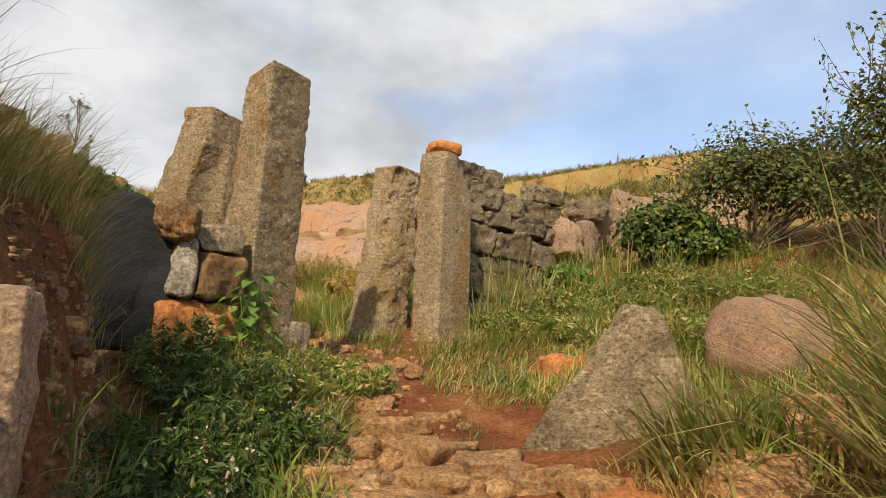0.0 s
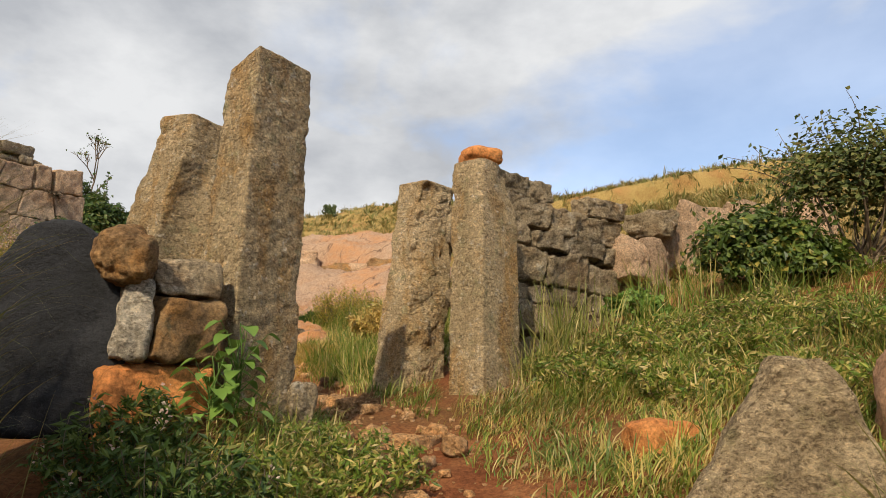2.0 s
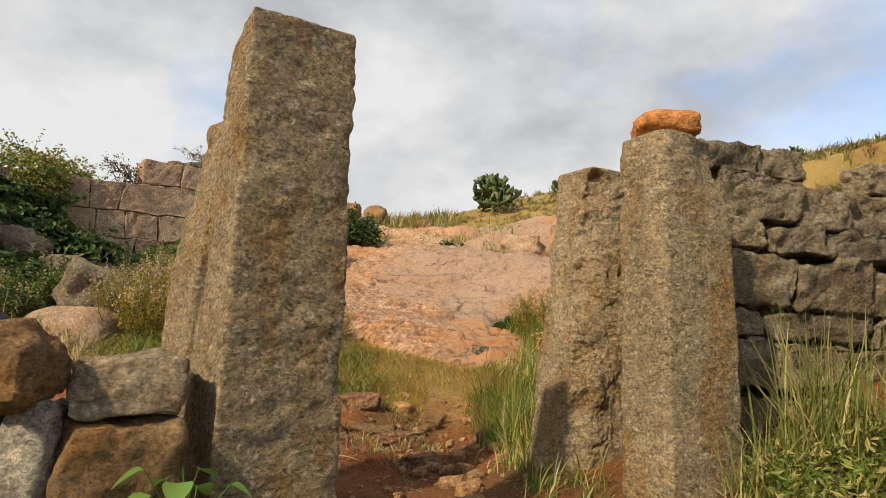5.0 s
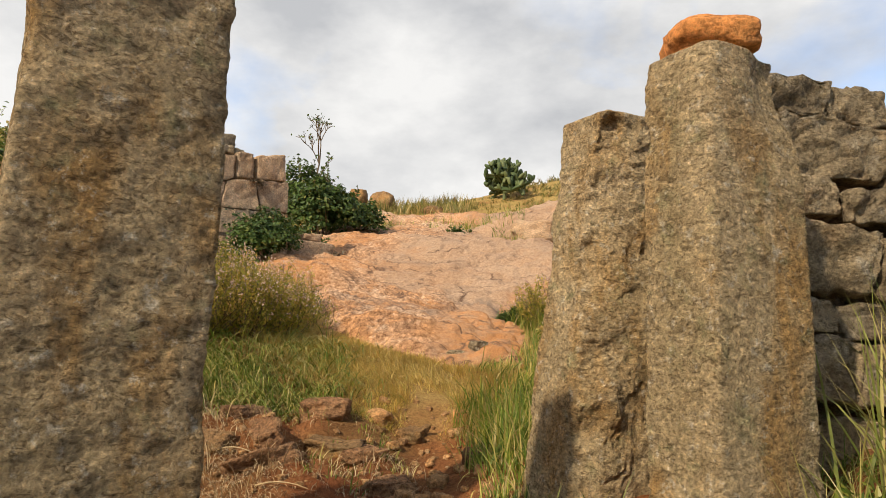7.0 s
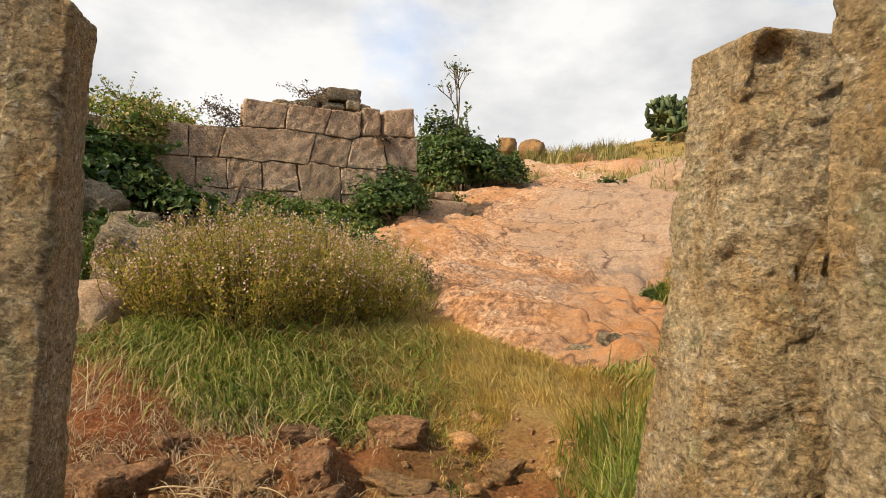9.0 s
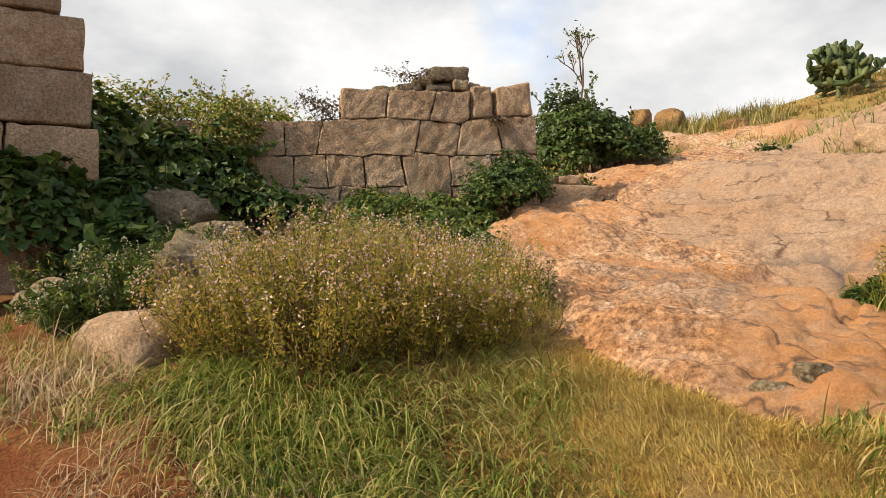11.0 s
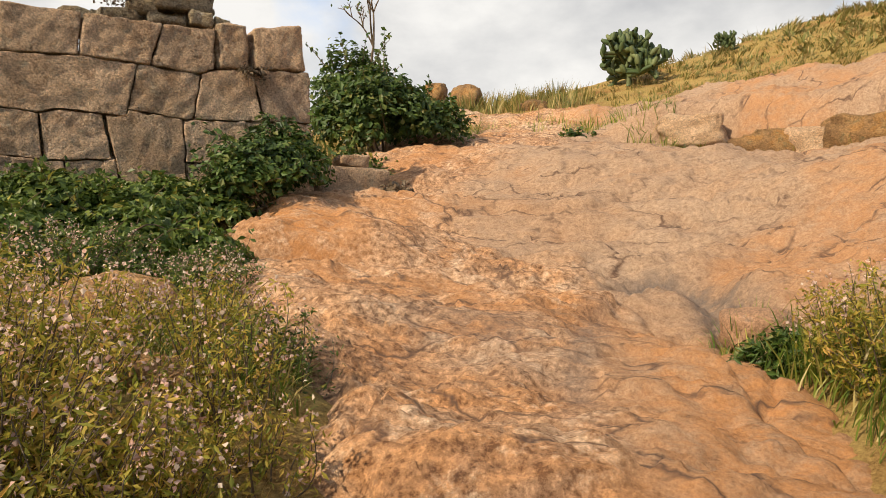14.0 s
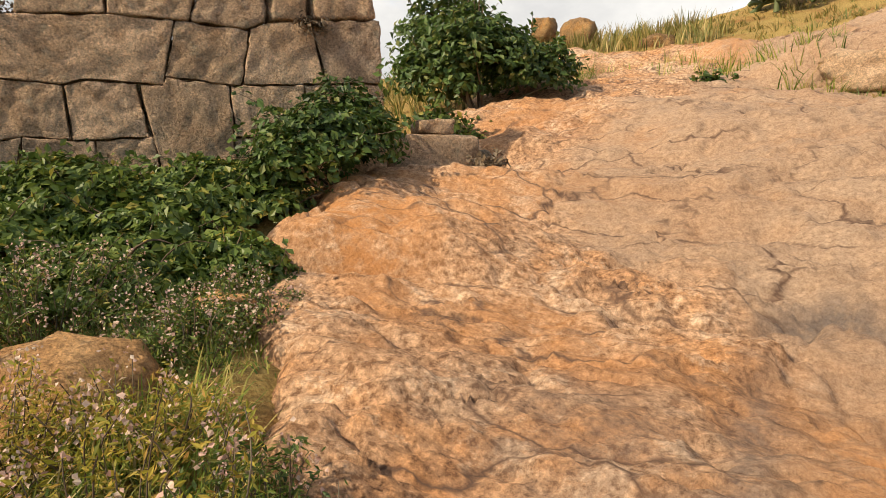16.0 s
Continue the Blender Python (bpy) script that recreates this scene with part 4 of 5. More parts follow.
for low, high, ends in JOINTS:
    for (s0, s0t), (s1, s1t) in zip(ends[:-1], ends[1:]):
        worn_edge = 0.07 if low == 4 and s0 > -1.11 else 0.028 if low == 4 else 0.014
        ob = fitted_block(low, high, s0, s0t, s1, s1t, 0.018 * vnoise(n_block * 3.7, 0.5) + 0.006, n_block * 2.3, worn_edge)
        ob.matrix_parent_inverse = inv
        n_block += 1
core = [(*wall_at(-8.1, -0.10), 3.4), (*wall_at(-0.06, -0.10), 3.4), (*wall_at(-0.06, -0.9), 3.4), (*wall_at(-8.1, -0.9), 3.4)]
v, f = hewn(core, [(x, y, 5.30) for x, y, z in core], (20, 4, 8), 0.05, 0.02, 3.0, 1.0)
ob = part("rubble_core", mesh_of("rubble_core", v, f, M_RUBBLE), fort_wall)
ob.matrix_parent_inverse = inv


def wall_stone(s, z, w, h, off, seed, mat=None, depth=0.35, label="loose grey stone lying on the fort wall", edge=0.05):
    b = [(*wall_at(s - w / 2, off), z), (*wall_at(s + w / 2, off), z), (*wall_at(s + w / 2, off - depth), z), (*wall_at(s - w / 2, off - depth), z)]
    t = [(x, y, zz + h) for x, y, zz in b]
    v, f = hewn(b, t, (8, 6, 5), edge, 0.03, 6.0, seed)
    return tagged(part("loose_stone", mesh_of("loose_stone", v, f, mat or M_RUBBLE)), label, "stone", "loose stones on the wall")


for k, (s, z, w, h, off) in enumerate([(-1.62, 5.93, 0.42, 0.15, -0.05), (-1.25, 5.98, 0.26, 0.18, -0.08), (-1.42, 6.14, 0.66, 0.24, -0.1), (-1.0, 6.0, 0.22, 0.14, -0.1), (-2.1, 5.92, 0.4, 0.16, -0.15), (-1.85, 6.06, 0.3, 0.14, -0.15), (-2.5, 5.9, 0.35, 0.12, -0.2), (-1.5, 5.93, 0.3, 0.2, -0.25), (-1.9, 5.92, 0.36, 0.2, -0.3), (-2.25, 5.92, 0.3, 0.16, -0.25), (-1.15, 6.14, 0.2, 0.12, -0.12)]):
    wall_stone(s, z, w, h, off, k * 3.1 + 0.7)
wall_stone(0.62, 3.95, 1.0, 0.50, 0.0, 21.0, M_WALL, 0.5, "fallen fort block standing past the wall end", 0.06)
wall_stone(0.62, 4.45, 0.42, 0.16, -0.02, 25.0, M_WALL, 0.3, "small block lying on the fallen one", 0.04)
wall_stone(1.18, 3.95, 0.32, 0.34, -0.05, 27.0, M_RUBBLE, 0.4, "dark stub of stone past the wall end", 0.1)

# nearer stretch of the same fort wall, grown over
wall_b = empty("wall_2", (-9.6, 6.6, 3.2))
tagged(wall_b, "taller broken stretch of granite fort wall under creepers", "wall", kind="structure")
invb = wall_b.matrix_world.inverted()
for c in range(6):
    z0 = 2.9 + 0.62 * c
    for i in range(4):
        far_end = 8.20 - 0.10 * max(0, c - 3) - 0.16 * max(0, c - 4) + 0.06 * vnoise(c * 2.1, 0.2)
        y1 = far_end - 0.9 * i
        y0 = y1 - 0.9
        x1, x0 = -9.25 + 0.12 * (y1 - 7.5), -9.25 + 0.12 * (y0 - 7.5)
        b = [(x0, y0 + 0.008, z0), (x1, y1 - 0.008, z0), (x1 - 0.6, y1, z0), (x0 - 0.6, y0, z0)]
        v, f = hewn(b, [(x, y, z + 0.605) for x, y, z in b], (10, 5, 8), 0.04, 0.02, 6.0, 40 + c * 7 + i * 3)
        part("stone_block", mesh_of("stone_block", v, f, M_WALL), wall_b).matrix_parent_inverse = invb

# ---- dry-stone wall beyond the gate ----
dry_wall = empty("wall_3", (1.0, 8.5, 2.4))
tagged(dry_wall, "broken dry-stone wall of grey lichened rubble", "wall", kind="structure")
invd = dry_wall.matrix_world.inverted()
D0, DD, DN = Vector((0.22, 7.95)), Vector((0.78, 0.626)), Vector((0.626, -0.78))
z = 1.7
WALL_RNG = np.random.default_rng(31)
for c, h in enumerate((0.54, 0.32, 0.22, 0.38, 0.22, 0.34, 0.24)):
    s = -0.1 + 0.13 * (c % 2)
    while s < 1.95 - 0.06 * c:
        w = WALL_RNG.uniform(0.26, 0.72) * (1.25 if c in (2, 5) else 1)
        hh = h * WALL_RNG.uniform(0.86, 1.0)
        off = WALL_RNG.uniform(-0.04, 0.05) - 0.03 * c
        tl = WALL_RNG.uniform(-0.03, 0.03)
        zz = z - 0.06 * s
        if c == 6 and not (s < 0.75 or 1.2 < s < 1.5):
            s += w
            continue
        q = [D0 + DD * (s + 0.012) + DN * off, D0 + DD * (s + w - 0.012) + DN * (off + tl), D0 + DD * (s + w) - DN * 0.45, D0 + DD * s - DN * 0.45]
        b = [(p.x, p.y, zz + 0.01) for p in q]
        dip = WALL_RNG.uniform(-0.05, 0.05)
        t = [(p.x + WALL_RNG.uniform(-0.06, 0.06), p.y, zz + hh + (dip if i in (0, 3) else -dip)) for i, p in enumerate(q)]
        v, f = hewn(b, t, (18, 8, 14), 0.014, 0.03, 11.0, 60 + c * 11 + s * 5)
        part("rubble_stone", mesh_of("rubble_stone", v, f, M_RUBBLE), dry_wall).matrix_parent_inverse = invd
        s += w
    z += h
dw = [D0 + DD * 0.0 - DN * 0.34, D0 + DD * 1.7 - DN * 0.34, D0 + DD * 1.7 - DN * 0.5, D0 - DN * 0.5]
v, f = hewn([(p.x, p.y, 1.6) for p in dw], [(p.x, p.y, 3.55) for p in dw], (20, 6, 20), 0.05, 0.05, 5.0, 3.0)
part("rubble_core", mesh_of("rubble_core", v, f, M_RUBBLE), dry_wall).matrix_parent_inverse = invd
for k, (x, y, zz, w, h, turn) in enumerate([(1.95, 9.7, 3.05, 0.5, 0.62, 30), (2.35, 10.2, 3.45, 0.55, 0.6, 25), (2.95, 10.5, 3.75, 0.85, 0.6, 20), (3.7, 10.7, 3.85, 0.7, 0.55, 15), (4.5, 10.9, 3.95, 0.8, 0.6, 10), (2.1, 9.75, 3.68, 0.36, 0.3, 40), (1.6, 9.35, 3.2, 0.35, 0.45, 40)]):
    loose("wall_boulder", M_WALL if k != 5 else M_RUBBLE, (x, y, zz), (w * 0.55, 0.3, h * 0.6), 70.0 + 3 * k, turn, "pinkish granite block in the broken wall line", "stone", "blocks along the broken wall", 0.2, 10, edge=0.25)
for k in range(9):
    loose("wedge_stone", M_RUBBLE, (-0.26 + 0.04 * math.sin(k * 2.1), 7.86, 1.55 + 0.2 * k), (0.12, 0.10, 0.10), 200.0 + 5 * k, 40 * k, "grey rubble packed between the two pillars", "stone", "rubble packed between the pillars", 0.2, 6)

# ---- boulders among the plants ----
loose("boulder", M_WALL, (-6.2, 7.95, 2.52), (0.48, 0.36, 0.30), 81.0, 20, "pale flat-topped granite boulder", "boulder", rough=0.12)
loose("boulder", M_RUBBLE, (-6.75, 8.55, 2.96), (0.36, 0.3, 0.36), 83.0, 60, "grey angular boulder behind the flowering bush", "boulder", rough=0.28, tilt=(15, 20), edge=0.3, cuts=14)
loose("boulder", M_RUBBLE, (-9.2, 9.1, 3.62), (0.34, 0.3, 0.40), 86.0, 35, "grey angular boulder among creepers", "boulder", rough=0.3, tilt=(20, 25), edge=0.25, cuts=14)
loose("boulder", M_RUBBLE, (-8.5, 9.3, 3.42), (0.3, 0.24, 0.24), 87.0, 40, "grey boulder among creepers", "boulder")
loose("boulder", M_RUBBLE, (-8.2, 7.6, 2.85), (0.26, 0.2, 0.2), 88.0, 40, "grey boulder in the weeds", "boulder")
loose("boulder", M_EARTHY, (-6.5, 10.98, 2.98), (0.36, 0.30, 0.34), 89.0, 30, "buff granite boulder at the rock foot", "boulder", rough=0.12)
loose("boulder", M_EARTHY, (-7.0, 11.95, 3.2), (0.2, 0.16, 0.16), 91.0, 10, "orange buff stone at the rock edge", "boulder")
loose("boulder", M_EARTHY, (-5.55, 10.66, 2.70), (0.32, 0.22, 0.27), 93.0, 20, "squared pale stone in the weeds", "boulder", edge=0.35)
for k, (x, y, z, w, h) in enumerate([(-13.1, 25.3, 7.6, 0.42, 0.36), (-14.1, 25.2, 7.8, 0.3, 0.36), (-10.6, 24.6, 6.75, 0.4, 0.3)]):
    loose("boulder", M_BROWN, (x, y, z), (w, 0.4, h), 95.0 + k, 15, "weathered grey boulder on the skyline", "boulder", "boulders on the skyline")

loose("boulder", M_BOULDER, (-3.42, 13.85, 2.86), (0.24, 0.2, 0.17), 97.0, 30, "rounded brown boulder in the weeds beside the rock", "boulder", rough=0.12)

# ---- plants ----


def clear_of(x, y, path=0.3, rock=0.05):
    """Where soil lies open enough for grass."""
    ok = (np.abs(x - path_x(y)) > path + 0.12 * vnoise(x * 2.3, y * 2.3, 7.0)) | (y > 9.8)
    ok &= rock_mask(x, y) < rock
    ok &= ~((x < bank_edge(y) + 0.12) & (x > bank_edge(y) - 0.25) & (y < 4.0) & (y > 0))
    for cx, cy, r in ((-1.62, 5.6, 0.33), (-2.37, 6.2, 0.33), (-0.8, 7.93, 0.33), (-0.03, 7.32, 0.36), (-1.9, 4.95, 0.3), (1.1, 4.25, 0.42)):
        ok &= (x - cx) ** 2 + (y - cy) ** 2 > r * r
    return ok


def turf(zones, mat, name, label, levels=4, path=0.3, rock=0.05):
    """Tufts of blades: zones of (x, y, rx, ry, tufts, blades a tuft, length, width, lean, heading or None)."""
    vs, fs, base = [], [], 0
    for cx, cy, rx, ry, tufts, per, length, width, lean, head in zones:
        a, r = RNG.uniform(0, 2 * math.pi, tufts), 1.15 * RNG.random(tufts) ** 0.6
        x, y = cx + rx * r * np.cos(a), cy + ry * r * np.sin(a)
        ok = clear_of(x, y, path, rock)
        x, y = x[ok], y[ok]
        n = len(x)
        if not n:
            continue
        size = RNG.uniform(0.45, 1.2, n) * (1.0 + 0.45 * vnoise(x * 1.9, y * 1.9, 3.3))
        sweep = 4.0 * vnoise(x * 1.1, y * 1.1, 8.8) + RNG.normal(0, 0.7, n)
        bx = np.repeat(x, per) + RNG.normal(0, 0.03 + 0.08 * length, n * per)
        by = np.repeat(y, per) + RNG.normal(0, 0.03 + 0.08 * length, n * per)
        bz = np.maximum(bare_ground(bx, by), -5) - 0.015
        h = np.repeat(size, per) * length * RNG.uniform(0.45, 1.1, n * per)
        az = np.repeat(sweep, per) + RNG.normal(0, 0.75, n * per) if head is None else np.radians(head) + RNG.normal(0, 0.6, n * per)
        v, f = blades(np.stack([bx, by, bz], 1), h, width * RNG.uniform(0.6, 1.3, n * per), np.abs(RNG.normal(lean * 1.25, lean * 0.5, n * per)), az, 1.0, levels)
        vs.append(v)
        fs.append(f + base)
        base += len(v)
    ob = part(name, mesh_of(name, np.concatenate(vs), np.concatenate(fs), mat))
    return tagged(ob, label, "grass", kind="stuff")


turf([
    (-0.95, 3.3, 0.75, 1.5, 620, 12, 0.30, 0.010, 1.15, None), (-1.15, 4.7, 0.55, 0.9, 330, 12, 0.26, 0.009, 1.15, None),
    (-0.9, 2.0, 0.6, 1.0, 180, 12, 0.30, 0.011, 1.1, None), (-1.0, 6.6, 0.5, 1.0, 240, 12, 0.24, 0.009, 1.15, None),
    (0.65, 6.4, 0.75, 1.5, 560, 12, 0.23, 0.009, 1.25, None), (1.6, 6.4, 1.3, 1.7, 1050, 12, 0.24, 0.010, 1.25, None),
    (3.2, 6.3, 1.5, 2.2, 700, 12, 0.28, 0.011, 1.2, None), (2.0, 4.1, 0.8, 0.9, 160, 12, 0.26, 0.010, 1.1, None),
    (-1.35, 9.1, 0.8, 1.3, 620, 13, 0.36, 0.010, 0.6, None), (-0.5, 9.6, 1.2, 1.3, 300, 12, 0.36, 0.011, 1.0, None),
    (-4.55, 8.15, 0.9, 0.33, 480, 13, 0.19, 0.011, 1.4, None), (-3.75, 8.75, 0.65, 0.36, 340, 13, 0.20, 0.011, 1.5, None),
    (-2.6, 9.0, 0.5, 0.4, 40, 10, 0.14, 0.008, 1.2, None), (-2.0, 8.3, 0.7, 0.7, 60, 10, 0.16, 0.008, 0.9, None),
    (-2.45, 12.9, 0.8, 1.1, 420, 12, 0.42, 0.011, 0.6, None), (-1.6, 11.4, 1.2, 1.2, 420, 12, 0.32, 0.011, 1.0, None),
    (-6.8, 7.6, 1.6, 1.4, 300, 10, 0.26, 0.010, 1.15, None), (-5.9, 10.9, 0.9, 0.5, 260, 11, 0.26, 0.009, 1.1, None), (-6.9, 11.5, 0.6, 0.6, 160, 11, 0.24, 0.009, 1.1, None), (-0.2, 4.2, 0.5, 0.8, 16, 14, 0.16, 0.007, 0.8, None),
], M_GRASS, "grass", "green turf grass growing over the red earth", path=0.33)
turf([(-3.1, 9.8, 1.1, 0.85, 2300, 10, 0.13, 0.006, 0.9, None), (-2.3, 10.4, 0.9, 0.9, 700, 10, 0.16, 0.006, 0.9, None), (-4.2, 9.9, 0.6, 0.5, 300, 10, 0.16, 0.006, 0.9, None),
      (0.9, 5.7, 0.8, 0.8, 170, 10, 0.18, 0.006, 0.9, None), (0.35, 6.5, 0.6, 0.5, 90, 10, 0.18, 0.006, 0.9, None), (2.6, 5.6, 1.4, 1.0, 240, 10, 0.22, 0.007, 0.9, None),
      (-1.1, 3.2, 0.8, 1.6, 220, 8, 0.26, 0.006, 1.2, None), (1.5, 3.4, 0.7, 0.5, 140, 9, 0.20, 0.006, 1.1, None)],
     M_DRY, "dry_grass", "short ochre dry grass along the path", path=0.22)
turf([(3.5, 14.0, 4.5, 4.0, 1400, 12, 0.34, 0.02, 0.9, None), (5.5, 20.0, 8.0, 6.0, 2600, 10, 0.36, 0.035, 0.9, None), (-4.5, 26.5, 6.0, 2.6, 700, 11, 0.26, 0.022, 0.9, None),
      (-3.0, 31.0, 7.0, 4.0, 600, 9, 0.34, 0.04, 0.9, None), (-12.5, 24.5, 3.0, 2.0, 420, 12, 0.55, 0.03, 0.4, None), (5.0, 29.0, 9.0, 5.0, 1300, 9, 0.36, 0.06, 0.9, None),
      (-14, 19, 3.0, 6.0, 400, 10, 0.5, 0.03, 0.5, None)],
     M_HILL, "hill_grass", "dry yellow green grass over the upper hillside", rock=0.05)
turf([(-6.0, 21.4, 0.9, 0.5, 90, 16, 0.65, 0.02, 0.5, None), (-3.5, 21.5, 2.2, 0.3, 50, 14, 0.4, 0.02, 0.5, None), (-9.0, 22.2, 2.0, 0.8, 80, 14, 0.5, 0.02, 0.4, None), (-10.8, 21.0, 0.9, 0.8, 60, 14, 0.7, 0.02, 0.4, None)],
     M_GRASS, "ledge_grass", "green grass rooted in the rock ledges", rock=9.0)
turf([(-3.7, 7.5, 1.0, 0.5, 480, 6, 0.28, 0.006, 1.7, None), (-5.9, 7.4, 0.7, 0.4, 160, 8, 0.4, 0.008, 1.5, None), (-3.0, 8.1, 0.9, 0.6, 260, 6, 0.2, 0.005, 1.5, None)],
     M_STRAW, "straw_litter", "dead straw and stalks strewn on red earth", path=0.1)


def tuft(at, n, length, width, lean, mat, label, head=None, spread_by=0.1, name="grass_tuft", z=None, levels=6):
    """One clump of long blades."""
    x = at[0] + RNG.normal(0, spread_by, n)
    y = at[1] + RNG.normal(0, spread_by, n)
    zz = bare_ground(x, y) - 0.02
    az = RNG.uniform(0, 2 * math.pi, n) if head is None else np.radians(head) + RNG.normal(0, 0.55, n)
    v, f = blades(np.stack([x, y, zz], 1), length * RNG.uniform(0.5, 1.1, n), width * RNG.uniform(0.6, 1.2, n), np.abs(RNG.normal(lean, 0.35, n)), az, 1.0, levels)
    root = empty(name, (at[0], at[1], float(bare_ground(*at))))
    part("foliage", mesh_of("foliage", v - np.array(root.location), f, mat), root, kind="stuff")
    return tagged(root, label, "grass tuft", "long grass tufts")


tuft((1.35, 3.5), 260, 0.58, 0.02, 0.8, M_LONG, "arching grey green grass tuft before the slab", 200, 0.13)
tuft((1.7, 3.45), 200, 0.52, 0.02, 0.8, M_GRASS, "arching grey green grass tuft before the slab", None, 0.13)
for k, (x, y) in enumerate([(1.98, 2.35), (2.2, 2.7), (1.9, 2.05), (2.35, 3.1)]):
    tuft((x, y), 100, 1.55, 0.017, 0.8, M_LONG, "tall arching seeded grass beside the path", 170, 0.16)
tuft((0.62, 7.45), 170, 0.95, 0.012, 0.5, M_LONG, "tall straw yellow grass at the pillar foot", None, 0.12)
tuft((0.95, 7.65), 120, 0.8, 0.012, 0.5, M_LONG, "tall straw yellow grass at the wall foot", None, 0.14)
tuft((0.15, 6.75), 90, 0.3, 0.008, 1.2, M_STRAW, "dead straw tuft at the pillar foot", None, 0.08)
tuft((0.36, 7.08), 80, 0.55, 0.009, 0.7, M_LONG, "tall straw yellow grass at the pillar foot", None, 0.08)
for k, (x, y) in enumerate([(1.7, 8.6), (2.1, 8.3), (2.6, 7.6), (1.5, 7.9)]):
    tuft((x, y), 90, 0.7, 0.011, 0.6, M_GRASS, "tall green grass below the broken wall", None, 0.14)
for k, (x, y, h) in enumerate([(-2.0, 3.35, 0), (-2.1, 2.95, 10), (-2.1, 3.7, -20), (-2.05, 2.5, 0), (-2.4, 3.2, 0), (-2.4, 2.7, 30), (-2.6, 3.7, 0), (-2.05, 2.0, 0)]):
    tuft((x - 0.04, y), 230, 0.68, 0.006, 0.8, M_HILL, "drooping grass on the earth bank top", h, 0.14)
for k, (x, y) in enumerate([(-0.9, 2.35), (-1.15, 2.7), (-0.75, 3.15), (-1.0, 3.6)]):
    tuft((x, y), 60, 0.38, 0.022, 0.9, M_GRASS, "broad-bladed green grass by the path", None, 0.09)
for k, (x, y) in enumerate([(-3.5, 9.0), (-4.0, 8.85), (-4.5, 8.5), (-3.5, 9.4), (-5.2, 7.75), (-4.8, 7.95), (-4.3, 8.1), (-3.9, 8.4), (-3.55, 8.7), (-4.7, 8.25), (-5.3, 8.05), (-4.1, 9.1), (-3.75, 9.6), (-3.3, 9.15)]):
    tuft((x, y), 130, 0.36 + 0.08 * (k % 3), 0.010, 1.9, M_LONG if k % 3 == 2 else M_GRASS, "long flattened green grass below the bush", 320 + 35 * (k % 4) - 50, 0.18)
for k, (x, y) in enumerate([(-4.4, 9.1), (-4.15, 9.5), (-4.6, 8.8), (-3.85, 9.85), (-4.9, 8.5), (-4.3, 9.75), (-5.15, 8.3), (-4.45, 8.65)]):
    tuft((x, y), 150, 0.42, 0.011, 1.7, M_LONG if k % 4 == 1 else M_GRASS, "long green grass leaning out from the bush foot", 290 + 40 * (k % 3), 0.17)
for k, (x, y) in enumerate([(-1.45, 8.55), (-1.25, 8.95), (-1.7, 9.2)]):
    tuft((x, y), 120, 0.5, 0.011, 0.6, M_GRASS, "bright green grass clump beside the trodden path", None, 0.12)


def curve_line(p0, p1, bend, n=7, r0=0.012, r1=0.003):
    t = np.linspace(0, 1, n)[:, None]
    p0, p1, bend = (np.asarray(a, float) for a in (p0, p1, bend))
    return p0 * (1 - t) + p1 * t + bend * (t * (1 - t) * 4), np.linspace(r0, r1, n)


def bush(at, blobs, n, size, mat, label, name="bush", stems=9, category="bush", thick=0.014, up=0.5, inner=0.45, group="", twigs=0):
    """A bush: stems from one foot into leaf masses; blobs (dx, dy, dz, rx, ry, rz) from the foot."""
    root = empty(name, at)
    lines = []
    for k in range(stems):
        b = blobs[k % len(blobs)]
        e = np.array(b[:3]) + RNG.normal(0, 0.5, 3) * np.array(b[3:]) * 0.9
        lines.append(curve_line(RNG.normal(0, 0.05, 3) * (1, 1, 0), e, RNG.normal(0, 0.08, 3), 7, thick, thick * 0.3))
    spray = []
    for k in range(twigs):
        b = blobs[k % len(blobs)]
        d = RNG.normal(size=3)
        d[2] = abs(d[2]) + 0.3
        d /= np.linalg.norm(d)
        p0 = np.array(b[:3]) + d * np.array(b[3:]) * 0.7
        p1 = np.array(b[:3]) + d * np.array(b[3:]) * RNG.uniform(1.2, 1.65)
        ln = curve_line(p0, p1, RNG.normal(0, 0.05, 3), 7, thick * 0.4, thick * 0.15)
        lines.append(ln)
        spray.extend(ln[0][2:] + RNG.normal(0, 0.02, (5, 3)))
        spray.extend(ln[0][3:] + RNG.normal(0, 0.035, (4, 3)))
    part("branchwork", mesh_of("branchwork", *tubes(lines), M_TWIG), root, kind="stuff")
    v, f = crown(blobs, n, size, up, inner)
    if spray:
        sp = np.array(spray)
        v2, f2 = leaves(sp, size * RNG.uniform(0.7, 1.2, len(sp)), RNG.normal(size=(len(sp), 3)) + np.array([0, 0, 0.5]))
        f = np.concatenate([f, f2 + len(v)])
        v = np.concatenate([v, v2])
    part("foliage", mesh_of("foliage", v, f, mat, False), root, kind="stuff")
    return tagged(root, label, category, group)


